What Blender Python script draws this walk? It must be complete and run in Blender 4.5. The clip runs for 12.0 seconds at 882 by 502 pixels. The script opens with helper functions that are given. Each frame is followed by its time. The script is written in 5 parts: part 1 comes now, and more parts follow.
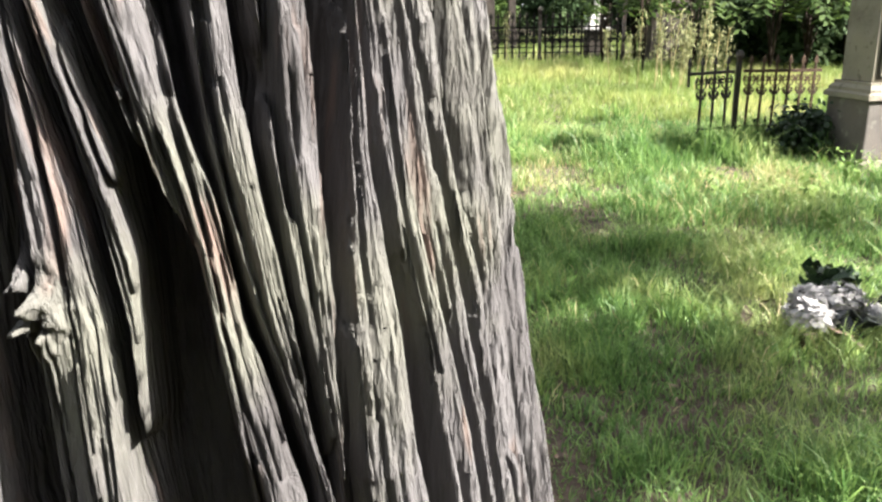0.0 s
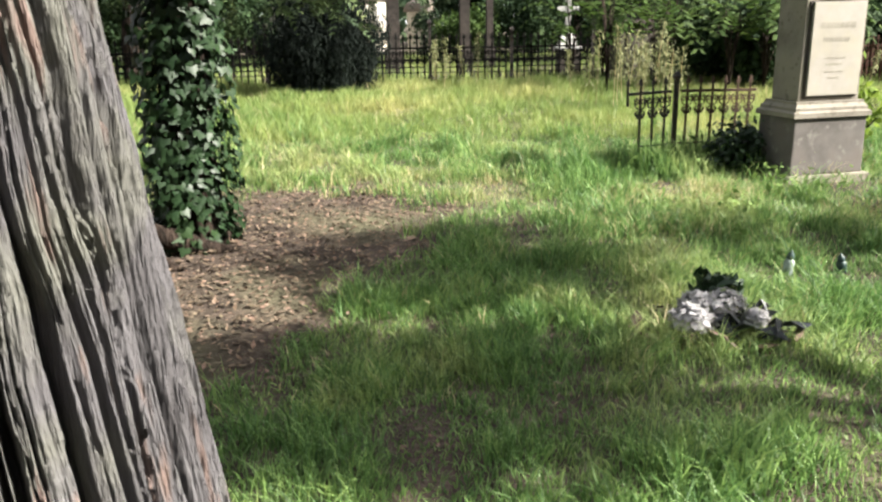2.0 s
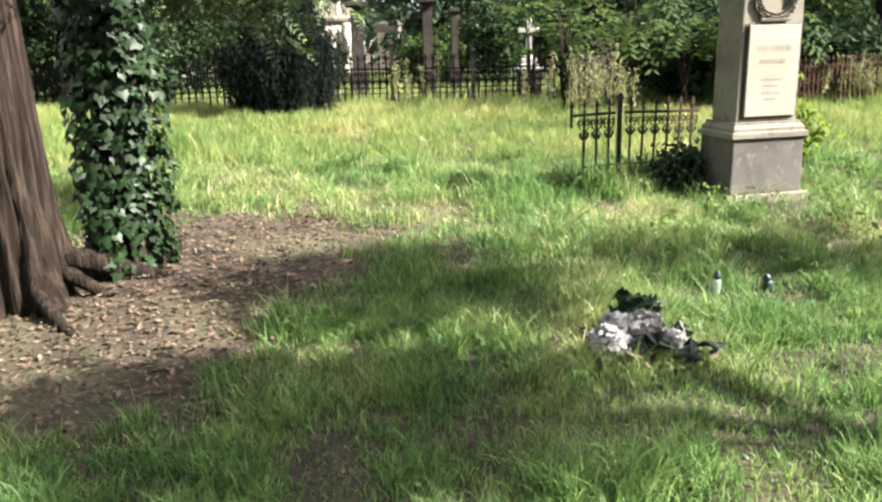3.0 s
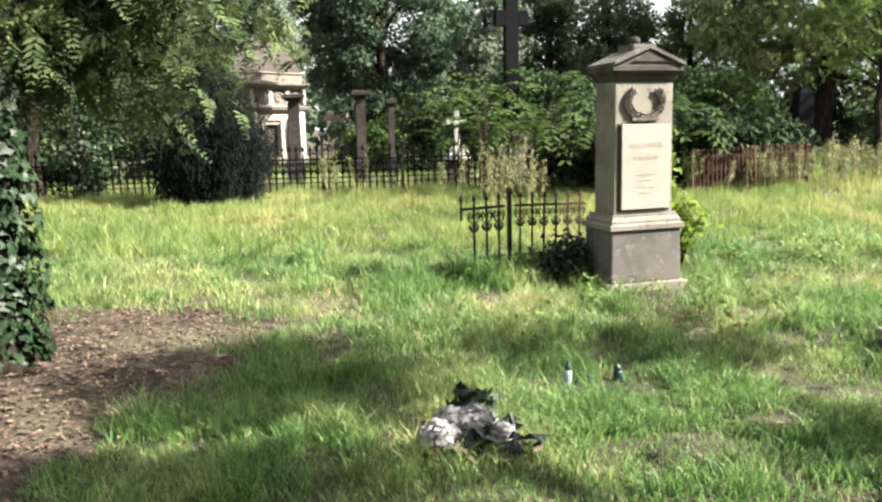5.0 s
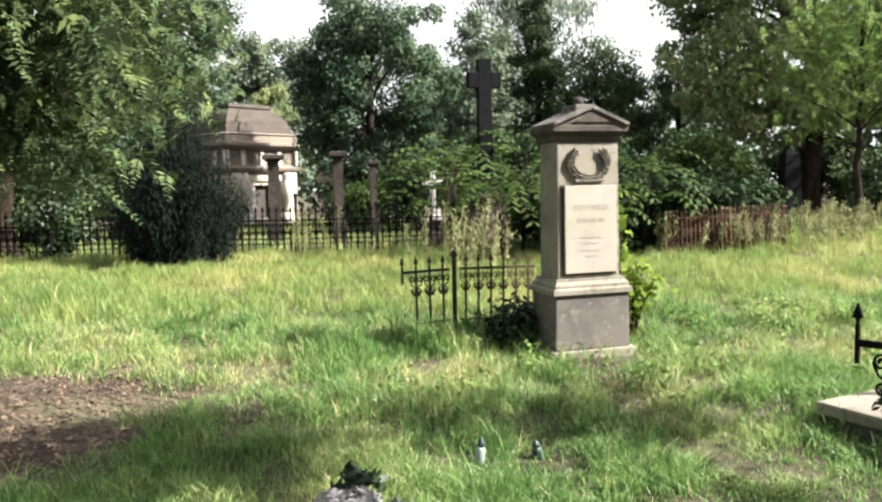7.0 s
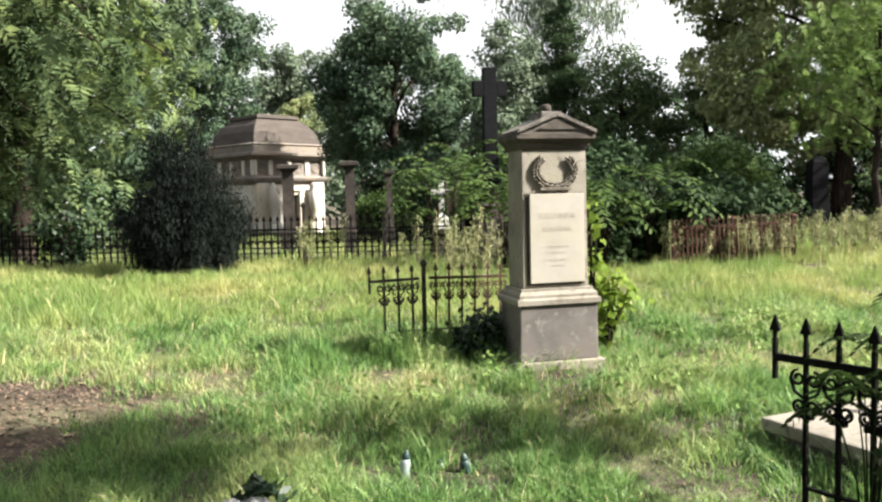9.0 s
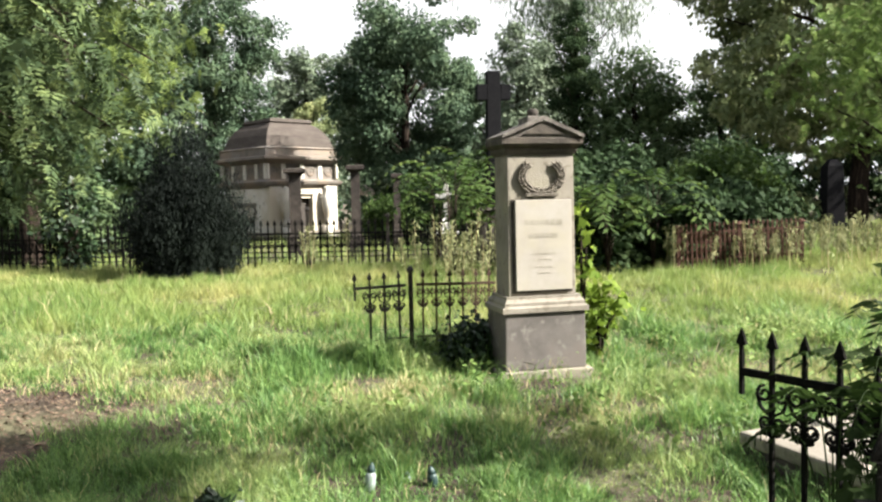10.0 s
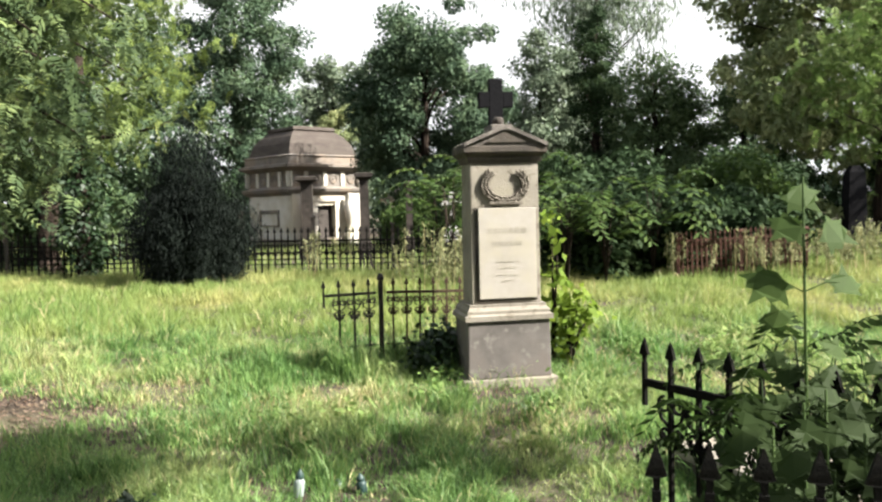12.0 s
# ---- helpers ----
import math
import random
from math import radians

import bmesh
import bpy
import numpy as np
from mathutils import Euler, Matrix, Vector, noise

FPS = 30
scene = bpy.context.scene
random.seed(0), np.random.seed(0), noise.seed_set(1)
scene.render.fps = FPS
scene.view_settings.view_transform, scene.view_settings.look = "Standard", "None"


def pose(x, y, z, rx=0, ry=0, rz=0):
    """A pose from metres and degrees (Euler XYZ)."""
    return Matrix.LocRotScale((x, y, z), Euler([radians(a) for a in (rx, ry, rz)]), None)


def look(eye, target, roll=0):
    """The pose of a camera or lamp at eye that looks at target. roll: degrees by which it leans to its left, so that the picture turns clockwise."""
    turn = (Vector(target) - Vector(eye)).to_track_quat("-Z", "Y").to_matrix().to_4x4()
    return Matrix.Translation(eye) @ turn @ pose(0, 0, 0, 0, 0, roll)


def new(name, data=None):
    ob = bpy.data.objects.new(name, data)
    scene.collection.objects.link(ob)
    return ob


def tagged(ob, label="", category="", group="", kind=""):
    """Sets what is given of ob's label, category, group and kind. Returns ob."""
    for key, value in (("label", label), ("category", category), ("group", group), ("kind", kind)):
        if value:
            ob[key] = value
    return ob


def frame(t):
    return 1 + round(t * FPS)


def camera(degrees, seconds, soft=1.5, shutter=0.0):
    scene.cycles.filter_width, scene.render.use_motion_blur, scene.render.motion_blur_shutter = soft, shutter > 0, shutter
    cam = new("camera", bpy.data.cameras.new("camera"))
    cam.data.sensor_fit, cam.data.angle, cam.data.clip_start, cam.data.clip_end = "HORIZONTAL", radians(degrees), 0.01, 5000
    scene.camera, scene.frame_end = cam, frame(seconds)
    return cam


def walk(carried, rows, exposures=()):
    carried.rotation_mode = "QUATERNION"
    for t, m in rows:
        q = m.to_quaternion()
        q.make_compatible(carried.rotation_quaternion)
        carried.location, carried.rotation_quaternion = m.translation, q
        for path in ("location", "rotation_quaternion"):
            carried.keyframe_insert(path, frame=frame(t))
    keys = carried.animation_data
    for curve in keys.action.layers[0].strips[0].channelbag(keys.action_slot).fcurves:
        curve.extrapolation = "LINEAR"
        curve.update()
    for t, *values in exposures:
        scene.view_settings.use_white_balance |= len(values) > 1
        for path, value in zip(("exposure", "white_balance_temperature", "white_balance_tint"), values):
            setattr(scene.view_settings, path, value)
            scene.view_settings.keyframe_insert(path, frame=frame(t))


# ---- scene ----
cam = camera(57.1, 12.0, soft=2.4)
METRES, EYE, TILT, LEAN, TURN = 3.75, 1.55, -16.8, 0.8, 0.0
ROWS = [
    (0.0, 0.0, 0.0, 0.0, 0.0, 0.0, -0.0),
    (0.5, 0.0225, -0.0201, -0.0009, -0.0, 0.23, 0.16),
    (1.0, 0.051, -0.0422, -0.0039, -0.04, 0.48, 0.21),
    (1.5, 0.0788, -0.067, -0.0055, -0.06, 0.73, 0.27),
    (2.0, 0.1056, -0.086, -0.0057, -0.19, 1.06, 0.36),
    (2.5, 0.1323, -0.0888, -0.0042, -0.74, 1.52, 0.54),
    (3.0, 0.1817, -0.0914, 0.0005, -1.66, 2.33, 0.9),
    (5.0, 0.3525, -0.1475, 0.0154, -4.05, 8.03, 1.77),
    (5.5, 0.3884, -0.1505, 0.0138, -4.05, 9.54, 1.73),
    (6.0, 0.4311, -0.1271, 0.0145, -3.98, 10.79, 1.71),
    (6.5, 0.4794, -0.103, 0.0286, -3.87, 11.66, 1.68),
    (7.0, 0.5124, -0.0913, 0.0323, -3.67, 12.27, 1.59),
    (7.5, 0.5563, -0.0872, 0.0313, -3.34, 12.6, 1.51),
    (9.5, 0.7313, -0.073, 0.034, 0.03, 13.1, 0.54),
    (10.0, 0.7692, -0.057, 0.0446, 0.58, 13.23, 0.36),
    (10.5, 0.8028, -0.0455, 0.0524, 1.28, 13.42, 0.18),
    (11.0, 0.8325, -0.0417, 0.0505, 1.98, 13.55, -0.05),
    (11.5, 0.8743, -0.048, 0.0479, 2.5, 13.66, -0.18),
    (12.0, 0.9298, -0.0591, 0.046, 3.08, 13.7, -0.34),
]
walk(cam, [(t, pose(0, 0, EYE, TILT, LEAN, TURN) @ pose(METRES * x, METRES * y, METRES * z, 90 + pitch, roll, yaw)) for t, x, y, z, yaw, pitch, roll in ROWS],
     exposures=((0.0, 2.68), (0.5, 2.48), (1.0, 2.24), (1.5, 2.06), (2.0, 2.13), (3.0, 2.33), (5.0, 2.28), (6.5, 2.22), (7.5, 2.11), (12.0, 2.07)))

# ---- light ----
SUN_AZ, SUN_EL = 14.0, 38.5            # degrees towards the camera side of +x, and above the ground
sun_from = Vector((math.cos(radians(SUN_AZ)) * math.cos(radians(SUN_EL)),
                   -math.sin(radians(SUN_AZ)) * math.cos(radians(SUN_EL)), math.sin(radians(SUN_EL))))
world = bpy.data.worlds.new("sky")
scene.world = world
world.use_nodes = True
_n, _l = world.node_tree.nodes, world.node_tree.links
_sky = _n.new("ShaderNodeTexSky")
_sky.sky_type, _sky.sun_disc = "NISHITA", False
_sky.sun_elevation, _sky.sun_rotation = radians(SUN_EL), radians(90 + SUN_AZ)
_sky.dust_density, _sky.air_density, _sky.ozone_density = 4.0, 1.0, 0.6
_haze = _n.new("ShaderNodeHueSaturation")          # a hazy, whitish summer sky
_haze.inputs["Saturation"].default_value = 0.4
_l.new(_sky.outputs[0], _haze.inputs["Color"])
_l.new(_haze.outputs[0], _n["Background"].inputs[0])
_n["Background"].inputs[1].default_value = 0.085
sun = new("sun", bpy.data.lights.new("sun", "SUN"))
sun.data.energy, sun.data.angle, sun.data.color = 5.0, radians(0.55), (1.0, 0.95, 0.86)
sun.matrix_world = look(sun_from * 40, (0, 0, 0))

# ---- helpers for meshes ----
RNG = np.random.default_rng(7)


def gz(x, y):
    """Height of the ground: it climbs gently from the path to the far railing, and falls a little behind it."""
    x, y = np.asarray(x, float), np.asarray(y, float)
    a = 0.045 * np.clip(y, -6, 12.5) - 0.03
    a = a - 0.012 * np.clip(y - 14, 0, 26)
    bump = 0.018 * np.sin(1.7 * x + 0.6 * y) * np.sin(1.3 * y - 0.5 * x + 1) + 0.012 * np.sin(3.9 * x + 1) * np.sin(3.1 * y)
    near = np.clip((60 - np.hypot(x, y - 8)) / 20, 0, 1)
    k, q = np.clip((x - 0.3) / 0.9, 0, 1), np.clip((1.6 - y) / 1.1, 0, 1)
    path = 0.10 * k * k * (3 - 2 * k) * q * q * (3 - 2 * q)             # the path lies a little higher
    return a + bump * near + path + 0.02 * np.clip(x - 4, 0, 6) * np.clip((y - 5) / 8, 0, 1)


def g1(x, y):
    return float(gz(x, y))


def mesh_np(name, verts, loops, sizes, smooth=False):
    """A mesh from vertex positions, the corner indices of all faces in a row, and the faces' corner counts."""
    me = bpy.data.meshes.new(name)
    verts, loops, sizes = np.asarray(verts, np.float32), np.asarray(loops, np.int32).ravel(), np.asarray(sizes, np.int32)
    me.vertices.add(len(verts))
    me.vertices.foreach_set("co", verts.ravel())
    me.loops.add(len(loops))
    me.loops.foreach_set("vertex_index", loops)
    me.polygons.add(len(sizes))
    me.polygons.foreach_set("loop_start", np.concatenate(([0], np.cumsum(sizes)[:-1])).astype(np.int32))
    me.polygons.foreach_set("loop_total", sizes)
    if smooth:
        me.polygons.foreach_set("use_smooth", np.ones(len(sizes), bool))
    me.update(calc_edges=True)
    return me


def part(name, data, material, parent=None, label="", smooth=False):
    """Links a bmesh or mesh as one object, under a thing or a part if given."""
    if isinstance(data, bmesh.types.BMesh):
        me = bpy.data.meshes.new(name)
        bmesh.ops.recalc_face_normals(data, faces=data.faces)
        data.to_mesh(me)
        data.free()
    else:
        me = data
    if smooth:
        me.polygons.foreach_set("use_smooth", np.ones(len(me.polygons), bool))
    if material:
        me.materials.append(material)
    ob = new(name, me)
    if parent:
        ob.parent = parent
    if label:
        ob["label"] = label
    return ob


def thing(name, x, y, z, label, category, rz=0, group="", kind="", rx=0, ry=0):
    ob = new(name)
    ob.empty_display_size = 0.1
    ob.matrix_world = pose(x, y, z, rx, ry, rz)
    return tagged(ob, label, category, group, kind)


def box(bm, x0, x1, y0, y1, z0, z1, bevel=0.0, taper=0.0):
    """A box into bm; taper: how much each side of the top draws in."""
    v = [bm.verts.new((x, y, z)) for z, k in ((z0, 0), (z1, taper)) for x, y in
         ((x0 + k, y0 + k), (x1 - k, y0 + k), (x1 - k, y1 - k), (x0 + k, y1 - k))]
    f = [bm.faces.new([v[i] for i in q]) for q in ((3, 2, 1, 0), (4, 5, 6, 7), (0, 1, 5, 4), (1, 2, 6, 5), (2, 3, 7, 6), (3, 0, 4, 7))]
    if bevel:
        edges = list({e for q in f for e in q.edges})
        bmesh.ops.bevel(bm, geom=edges, offset=bevel, segments=2, affect="EDGES", profile=0.6)
    return bm


def lathe(bm, profile, n=16, cx=0, cy=0, square=False):
    """Turns (radius, z) pairs round the upright axis; square: a four-sided one, radius being half its width."""
    n = 4 if square else n
    rings = []
    for r, z in profile:
        rings.append([bm.verts.new((cx + r * (1.41421356 if square else 1) * math.cos(2 * math.pi * (i + 0.5) / n),
                                    cy + r * (1.41421356 if square else 1) * math.sin(2 * math.pi * (i + 0.5) / n), z)) for i in range(n)])
    for a, b in zip(rings, rings[1:]):
        for i in range(n):
            bm.faces.new((a[i], a[(i + 1) % n], b[(i + 1) % n], b[i]))
    bm.faces.new(rings[0][::-1])
    bm.faces.new(rings[-1])
    return bm


def tube(bm, pts, radius, n=6, end=None):
    """A tube along points; the radius may run to another at the end."""
    pts = [Vector(p) for p in pts]
    end = radius if end is None else end
    rings, side = [], None
    for i, p in enumerate(pts):
        way = (pts[min(i + 1, len(pts) - 1)] - pts[max(i - 1, 0)]).normalized()
        if side is None:
            side = way.orthogonal().normalized()
        side = (side - way * side.dot(way)).normalized()
        up = way.cross(side)
        r = radius + (end - radius) * i / max(1, len(pts) - 1)
        rings.append([bm.verts.new(p + r * (side * math.cos(2 * math.pi * k / n) + up * math.sin(2 * math.pi * k / n))) for k in range(n)])
    for a, b in zip(rings, rings[1:]):
        for k in range(n):
            bm.faces.new((a[k], a[(k + 1) % n], b[(k + 1) % n], b[k]))
    bm.faces.new(rings[0][::-1])
    bm.faces.new(rings[-1])
    return bm


def lattice(ix, iy, seed):
    """Random numbers from 0 to 1 at whole places."""
    h = (ix.astype(np.int64) * 374761393 + iy.astype(np.int64) * 668265263 + seed * 2147483647) & 0xFFFFFFFF
    h = ((h ^ (h >> 13)) * 1274126177) & 0xFFFFFFFF
    return ((h ^ (h >> 16)) & 0xFFFF) / 65535.0


def vnoise(x, y, seed=0):
    """Smooth noise from -1 to 1 over arrays."""
    ix, iy = np.floor(x), np.floor(y)
    fx, fy = x - ix, y - iy
    fx, fy = fx * fx * (3 - 2 * fx), fy * fy * (3 - 2 * fy)
    a, b = lattice(ix, iy, seed), lattice(ix + 1, iy, seed)
    c, d = lattice(ix, iy + 1, seed), lattice(ix + 1, iy + 1, seed)
    return 2 * ((a + (b - a) * fx) * (1 - fy) + (c + (d - c) * fx) * fy) - 1


def sstep(a, b, v):
    k = np.clip((v - a) / (b - a), 0, 1)
    return k * k * (3 - 2 * k)


# ---- materials ----
def material(name, colours, rough=0.8, scale=6.0, detail=6.0, bump=0.3, bump_scale=40.0, metal=0.0, translucent=0.0, stretch=(1, 1, 1),
             island=0.0, spec=0.3, speck=None, per_object=0.0, large=None):
    """colours: two or three, mixed by noise; island: how far each leaf or blade varies; speck: a colour of spots; large: a colour and scale of wide patches."""
    m = bpy.data.materials.new(name)
    m.use_nodes = True
    nt = m.node_tree
    nd, ln = nt.nodes, nt.links
    bs = nd["Principled BSDF"]
    geo = nd.new("ShaderNodeNewGeometry")
    tc = nd.new("ShaderNodeTexCoord")
    mp = nd.new("ShaderNodeMapping")
    mp.inputs["Scale"].default_value = stretch
    ln.new(tc.outputs["Object"], mp.inputs[0])
    no = nd.new("ShaderNodeTexNoise")
    no.inputs["Scale"].default_value, no.inputs["Detail"].default_value, no.inputs["Roughness"].default_value = scale, detail, 0.65
    ln.new(mp.outputs[0], no.inputs["Vector"])
    ramp = nd.new("ShaderNodeValToRGB")
    el = ramp.color_ramp.elements
    spots = [0.32, 0.68] if len(colours) == 2 else [0.3, 0.5, 0.7]
    for i, c in enumerate(colours):
        e = el[i] if i < 2 else el.new(spots[i])
        e.position, e.color = spots[i], (*c, 1)
    for i, c in enumerate(colours):
        el[i].position, el[i].color = spots[i], (*c, 1)
    ln.new(no.outputs[0], ramp.inputs[0])
    out = ramp.outputs[0]
    if large:
        n2 = nd.new("ShaderNodeTexNoise")
        n2.inputs["Scale"].default_value, n2.inputs["Detail"].default_value = large[1], 4
        ln.new(tc.outputs["Object"], n2.inputs["Vector"])
        mr = nd.new("ShaderNodeMapRange")
        mr.inputs[1].default_value, mr.inputs[2].default_value = 0.46, 0.64
        ln.new(n2.outputs[0], mr.inputs[0])
        mx = nd.new("ShaderNodeMixRGB")
        ln.new(mr.outputs[0], mx.inputs[0])
        ln.new(out, mx.inputs[1])
        mx.inputs[2].default_value = (*large[0], 1)
        out = mx.outputs[0]
    if speck:
        n3 = nd.new("ShaderNodeTexNoise")
        n3.inputs["Scale"].default_value, n3.inputs["Detail"].default_value = speck[1], 3
        ln.new(mp.outputs[0], n3.inputs["Vector"])
        mr = nd.new("ShaderNodeMapRange")
        mr.inputs[1].default_value, mr.inputs[2].default_value = 0.58, 0.68
        ln.new(n3.outputs[0], mr.inputs[0])
        mx = nd.new("ShaderNodeMixRGB")
        ln.new(mr.outputs[0], mx.inputs[0])
        ln.new(out, mx.inputs[1])
        mx.inputs[2].default_value = (*speck[0], 1)
        out = mx.outputs[0]
    if island or per_object:
        hs = nd.new("ShaderNodeHueSaturation")
        if island:
            src = geo.outputs["Random Per Island"]
        else:
            src = nd.new("ShaderNodeObjectInfo").outputs["Random"]
        k = island or per_object
        mv = nd.new("ShaderNodeMapRange")
        mv.inputs[3].default_value, mv.inputs[4].default_value = 1 - k, 1 + k
        ln.new(src, mv.inputs[0])
        ln.new(mv.outputs[0], hs.inputs["Value"])
        mh = nd.new("ShaderNodeMapRange")
        mh.inputs[3].default_value, mh.inputs[4].default_value = 0.5 + 0.04 * k, 0.5 - 0.05 * k
        ln.new(src, mh.inputs[0])
        ln.new(mh.outputs[0], hs.inputs["Hue"])
        ln.new(out, hs.inputs["Color"])
        out = hs.outputs[0]
    ln.new(out, bs.inputs["Base Color"])
    bs.inputs["Roughness"].default_value, bs.inputs["Metallic"].default_value = rough, metal
    bs.inputs["Specular IOR Level"].default_value = spec
    if bump:
        nb = nd.new("ShaderNodeTexNoise")
        nb.inputs["Scale"].default_value, nb.inputs["Detail"].default_value = bump_scale, 5
        ln.new(mp.outputs[0], nb.inputs["Vector"])
        bp = nd.new("ShaderNodeBump")
        bp.inputs["Strength"].default_value, bp.inputs["Distance"].default_value = bump, 0.02
        ln.new(nb.outputs[0], bp.inputs["Height"])
        ln.new(bp.outputs[0], bs.inputs["Normal"])
    if translucent:
        tr = nd.new("ShaderNodeBsdfTranslucent")
        ln.new(out, tr.inputs[0])
        mix = nd.new("ShaderNodeMixShader")
        mix.inputs[0].default_value = translucent
        ln.new(bs.outputs[0], mix.inputs[1])
        ln.new(tr.outputs[0], mix.inputs[2])
        ln.new(mix.outputs[0], nd["Material Output"].inputs[0])
    return m


SOIL = material("soil", [(0.017, 0.012, 0.008), (0.042, 0.030, 0.022), (0.088, 0.064, 0.049)], 0.95, 5, 10, 1.0, 30, large=((0.075, 0.07, 0.04), 0.9))
GRASS = material("grass", [(0.072, 0.170, 0.044), (0.150, 0.258, 0.077), (0.315, 0.352, 0.145)], 0.5, 0.9, 5, 0, translucent=0.45, island=0.5, spec=0.35)
STRAW = material("dry grass", [(0.40, 0.34, 0.17), (0.52, 0.46, 0.27)], 0.7, 2, 3, 0, translucent=0.3, island=0.3)
LITTER = material("leaf litter", [(0.051, 0.031, 0.019), (0.109, 0.078, 0.051), (0.164, 0.133, 0.098)], 0.85, 30, 3, 0, island=0.5)
BARK_RED = material("fibrous bark", [(0.032, 0.029, 0.030), (0.070, 0.066, 0.069), (0.108, 0.103, 0.108)], 0.9, 22, 10, 0.9, 120, stretch=(1, 1, 0.16),
                    large=((0.100, 0.099, 0.085), 7.0), speck=((0.125, 0.088, 0.076), 26))
# brown bark, darkened further for the foliage shade on the second trunk
BARK = material("furrowed brown bark", [(0.004, 0.003, 0.002), (0.016, 0.011, 0.008), (0.055, 0.040, 0.031)], 0.95, 24, 8, 1.0, 60, stretch=(1, 1, 0.09), spec=0.15)
STONE = material("weathered sandstone", [(0.123, 0.110, 0.089), (0.184, 0.166, 0.138), (0.235, 0.214, 0.182)], 0.9, 3.2, 10, 0.25, 60, large=((0.215, 0.196, 0.152), 2.2), speck=((0.13, 0.115, 0.09), 14))
STONE_GREY = material("grey plinth stone", [(0.071, 0.063, 0.059), (0.105, 0.095, 0.088), (0.139, 0.126, 0.118)], 0.88, 2.6, 10, 0.2, 70, large=((0.115, 0.10, 0.09), 3), speck=((0.15, 0.14, 0.125), 9))
STONE_DARK = material("dark brown stone", [(0.024, 0.020, 0.018), (0.050, 0.043, 0.036), (0.089, 0.074, 0.060)], 0.92, 5, 10, 0.35, 60)
PLAQUE = material("pale plaque stone", [(0.227, 0.208, 0.176), (0.281, 0.259, 0.227), (0.324, 0.305, 0.275)], 0.75, 2.5, 9, 0.12, 70, large=((0.29, 0.265, 0.21), 3))
LETTER = material("faded lettering", [(0.220, 0.200, 0.165), (0.297, 0.275, 0.231)], 0.8, 12, 4, 0)
WALL_WHITE = material("pale tomb wall", [(0.425, 0.399, 0.348), (0.510, 0.484, 0.433), (0.578, 0.552, 0.510)], 0.9, 1.2, 10, 0.2, 30, large=((0.42, 0.37, 0.29), 0.9))
WALL_TAN = material("stained tomb stone", [(0.108, 0.092, 0.080), (0.152, 0.135, 0.118), (0.184, 0.168, 0.156)], 0.9, 1.6, 10, 0.3, 30, large=((0.2, 0.16, 0.125), 1.2))
ROOF = material("brown tomb roof", [(0.035, 0.027, 0.024), (0.053, 0.043, 0.036), (0.069, 0.059, 0.052)], 0.85, 1.5, 9, 0.3, 25, stretch=(1, 1, 3))
# shading of the wreath's relief is put into this darker stone colour
CARVED = material("carved stone with relief shading", [(0.069, 0.059, 0.050), (0.125, 0.110, 0.090), (0.188, 0.166, 0.138)], 0.9, 14, 8, 0.25, 60)
# darker copy of the iron, with the plot railings' shade put into its colour
IRON_BLACK = material("iron in shade tone", [(0.004, 0.004, 0.004), (0.007, 0.007, 0.006), (0.013, 0.011, 0.009)], 0.85, 20, 5, 0.2, 120, spec=0.05)
IRON = material("blackened iron", [(0.012, 0.011, 0.010), (0.025, 0.022, 0.02), (0.06, 0.04, 0.03)], 0.55, 20, 5, 0.3, 120, metal=0.3)
RUSTY = material("rusty iron", [(0.025, 0.015, 0.010), (0.056, 0.033, 0.021), (0.105, 0.070, 0.042)], 0.85, 14, 6, 0.4, 90, metal=0.1)
RED_IRON = material("red rusted iron", [(0.030, 0.012, 0.008), (0.062, 0.026, 0.017), (0.100, 0.052, 0.036)], 0.85, 10, 6, 0.4, 80, metal=0.1)
DARK_VOID = material("dark door wood", [(0.025, 0.02, 0.017), (0.05, 0.042, 0.036)], 0.7, 6, 5, 0.2, 40)
GRANITE_BLACK = material("black granite", [(0.006, 0.006, 0.007), (0.013, 0.013, 0.014)], 0.9, 30, 5, 0.1, spec=0.02)
# lighter than STONE_DARK, as the cap's top catches the light
STONE_CAP = material("weathered grey cap stone", [(0.055, 0.048, 0.043), (0.105, 0.094, 0.084), (0.165, 0.148, 0.132)], 0.92, 5, 10, 0.4, 50, large=((0.06, 0.052, 0.046), 4), speck=((0.20, 0.19, 0.165), 12))
# darker than STONE_DARK, for the far pillars
STONE_DARKEST = material("very dark stone", [(0.014, 0.013, 0.011), (0.032, 0.027, 0.024), (0.059, 0.050, 0.042)], 0.92, 5, 10, 0.35, 60, spec=0.15)
MEADOW = material("meadow grass", [(0.122, 0.205, 0.054), (0.205, 0.275, 0.081), (0.375, 0.370, 0.148)], 0.5, 0.45, 5, 0, translucent=0.45, island=0.3, spec=0.3)
WHITE_STONE = material("white marble", [(0.403, 0.397, 0.377), (0.481, 0.474, 0.455)], 0.7, 6, 6, 0.1, 40)


def leaves(name, a, b, c, rough=0.65, translucent=0.25, spec=0.12, island=0.2, scale=0.9):
    return material(name, [a, b, c], rough, scale, 4, 0, translucent=translucent, island=island, spec=spec)


LEAF_MID = leaves("broad green leaves", (0.037, 0.063, 0.030), (0.066, 0.103, 0.044), (0.110, 0.150, 0.066))
LEAF_DARK = leaves("dark green leaves", (0.028, 0.052, 0.032), (0.054, 0.088, 0.050), (0.098, 0.138, 0.072))
LEAF_OLIVE = leaves("olive green leaves", (0.105, 0.140, 0.068), (0.200, 0.240, 0.110), (0.400, 0.420, 0.210), translucent=0.42)
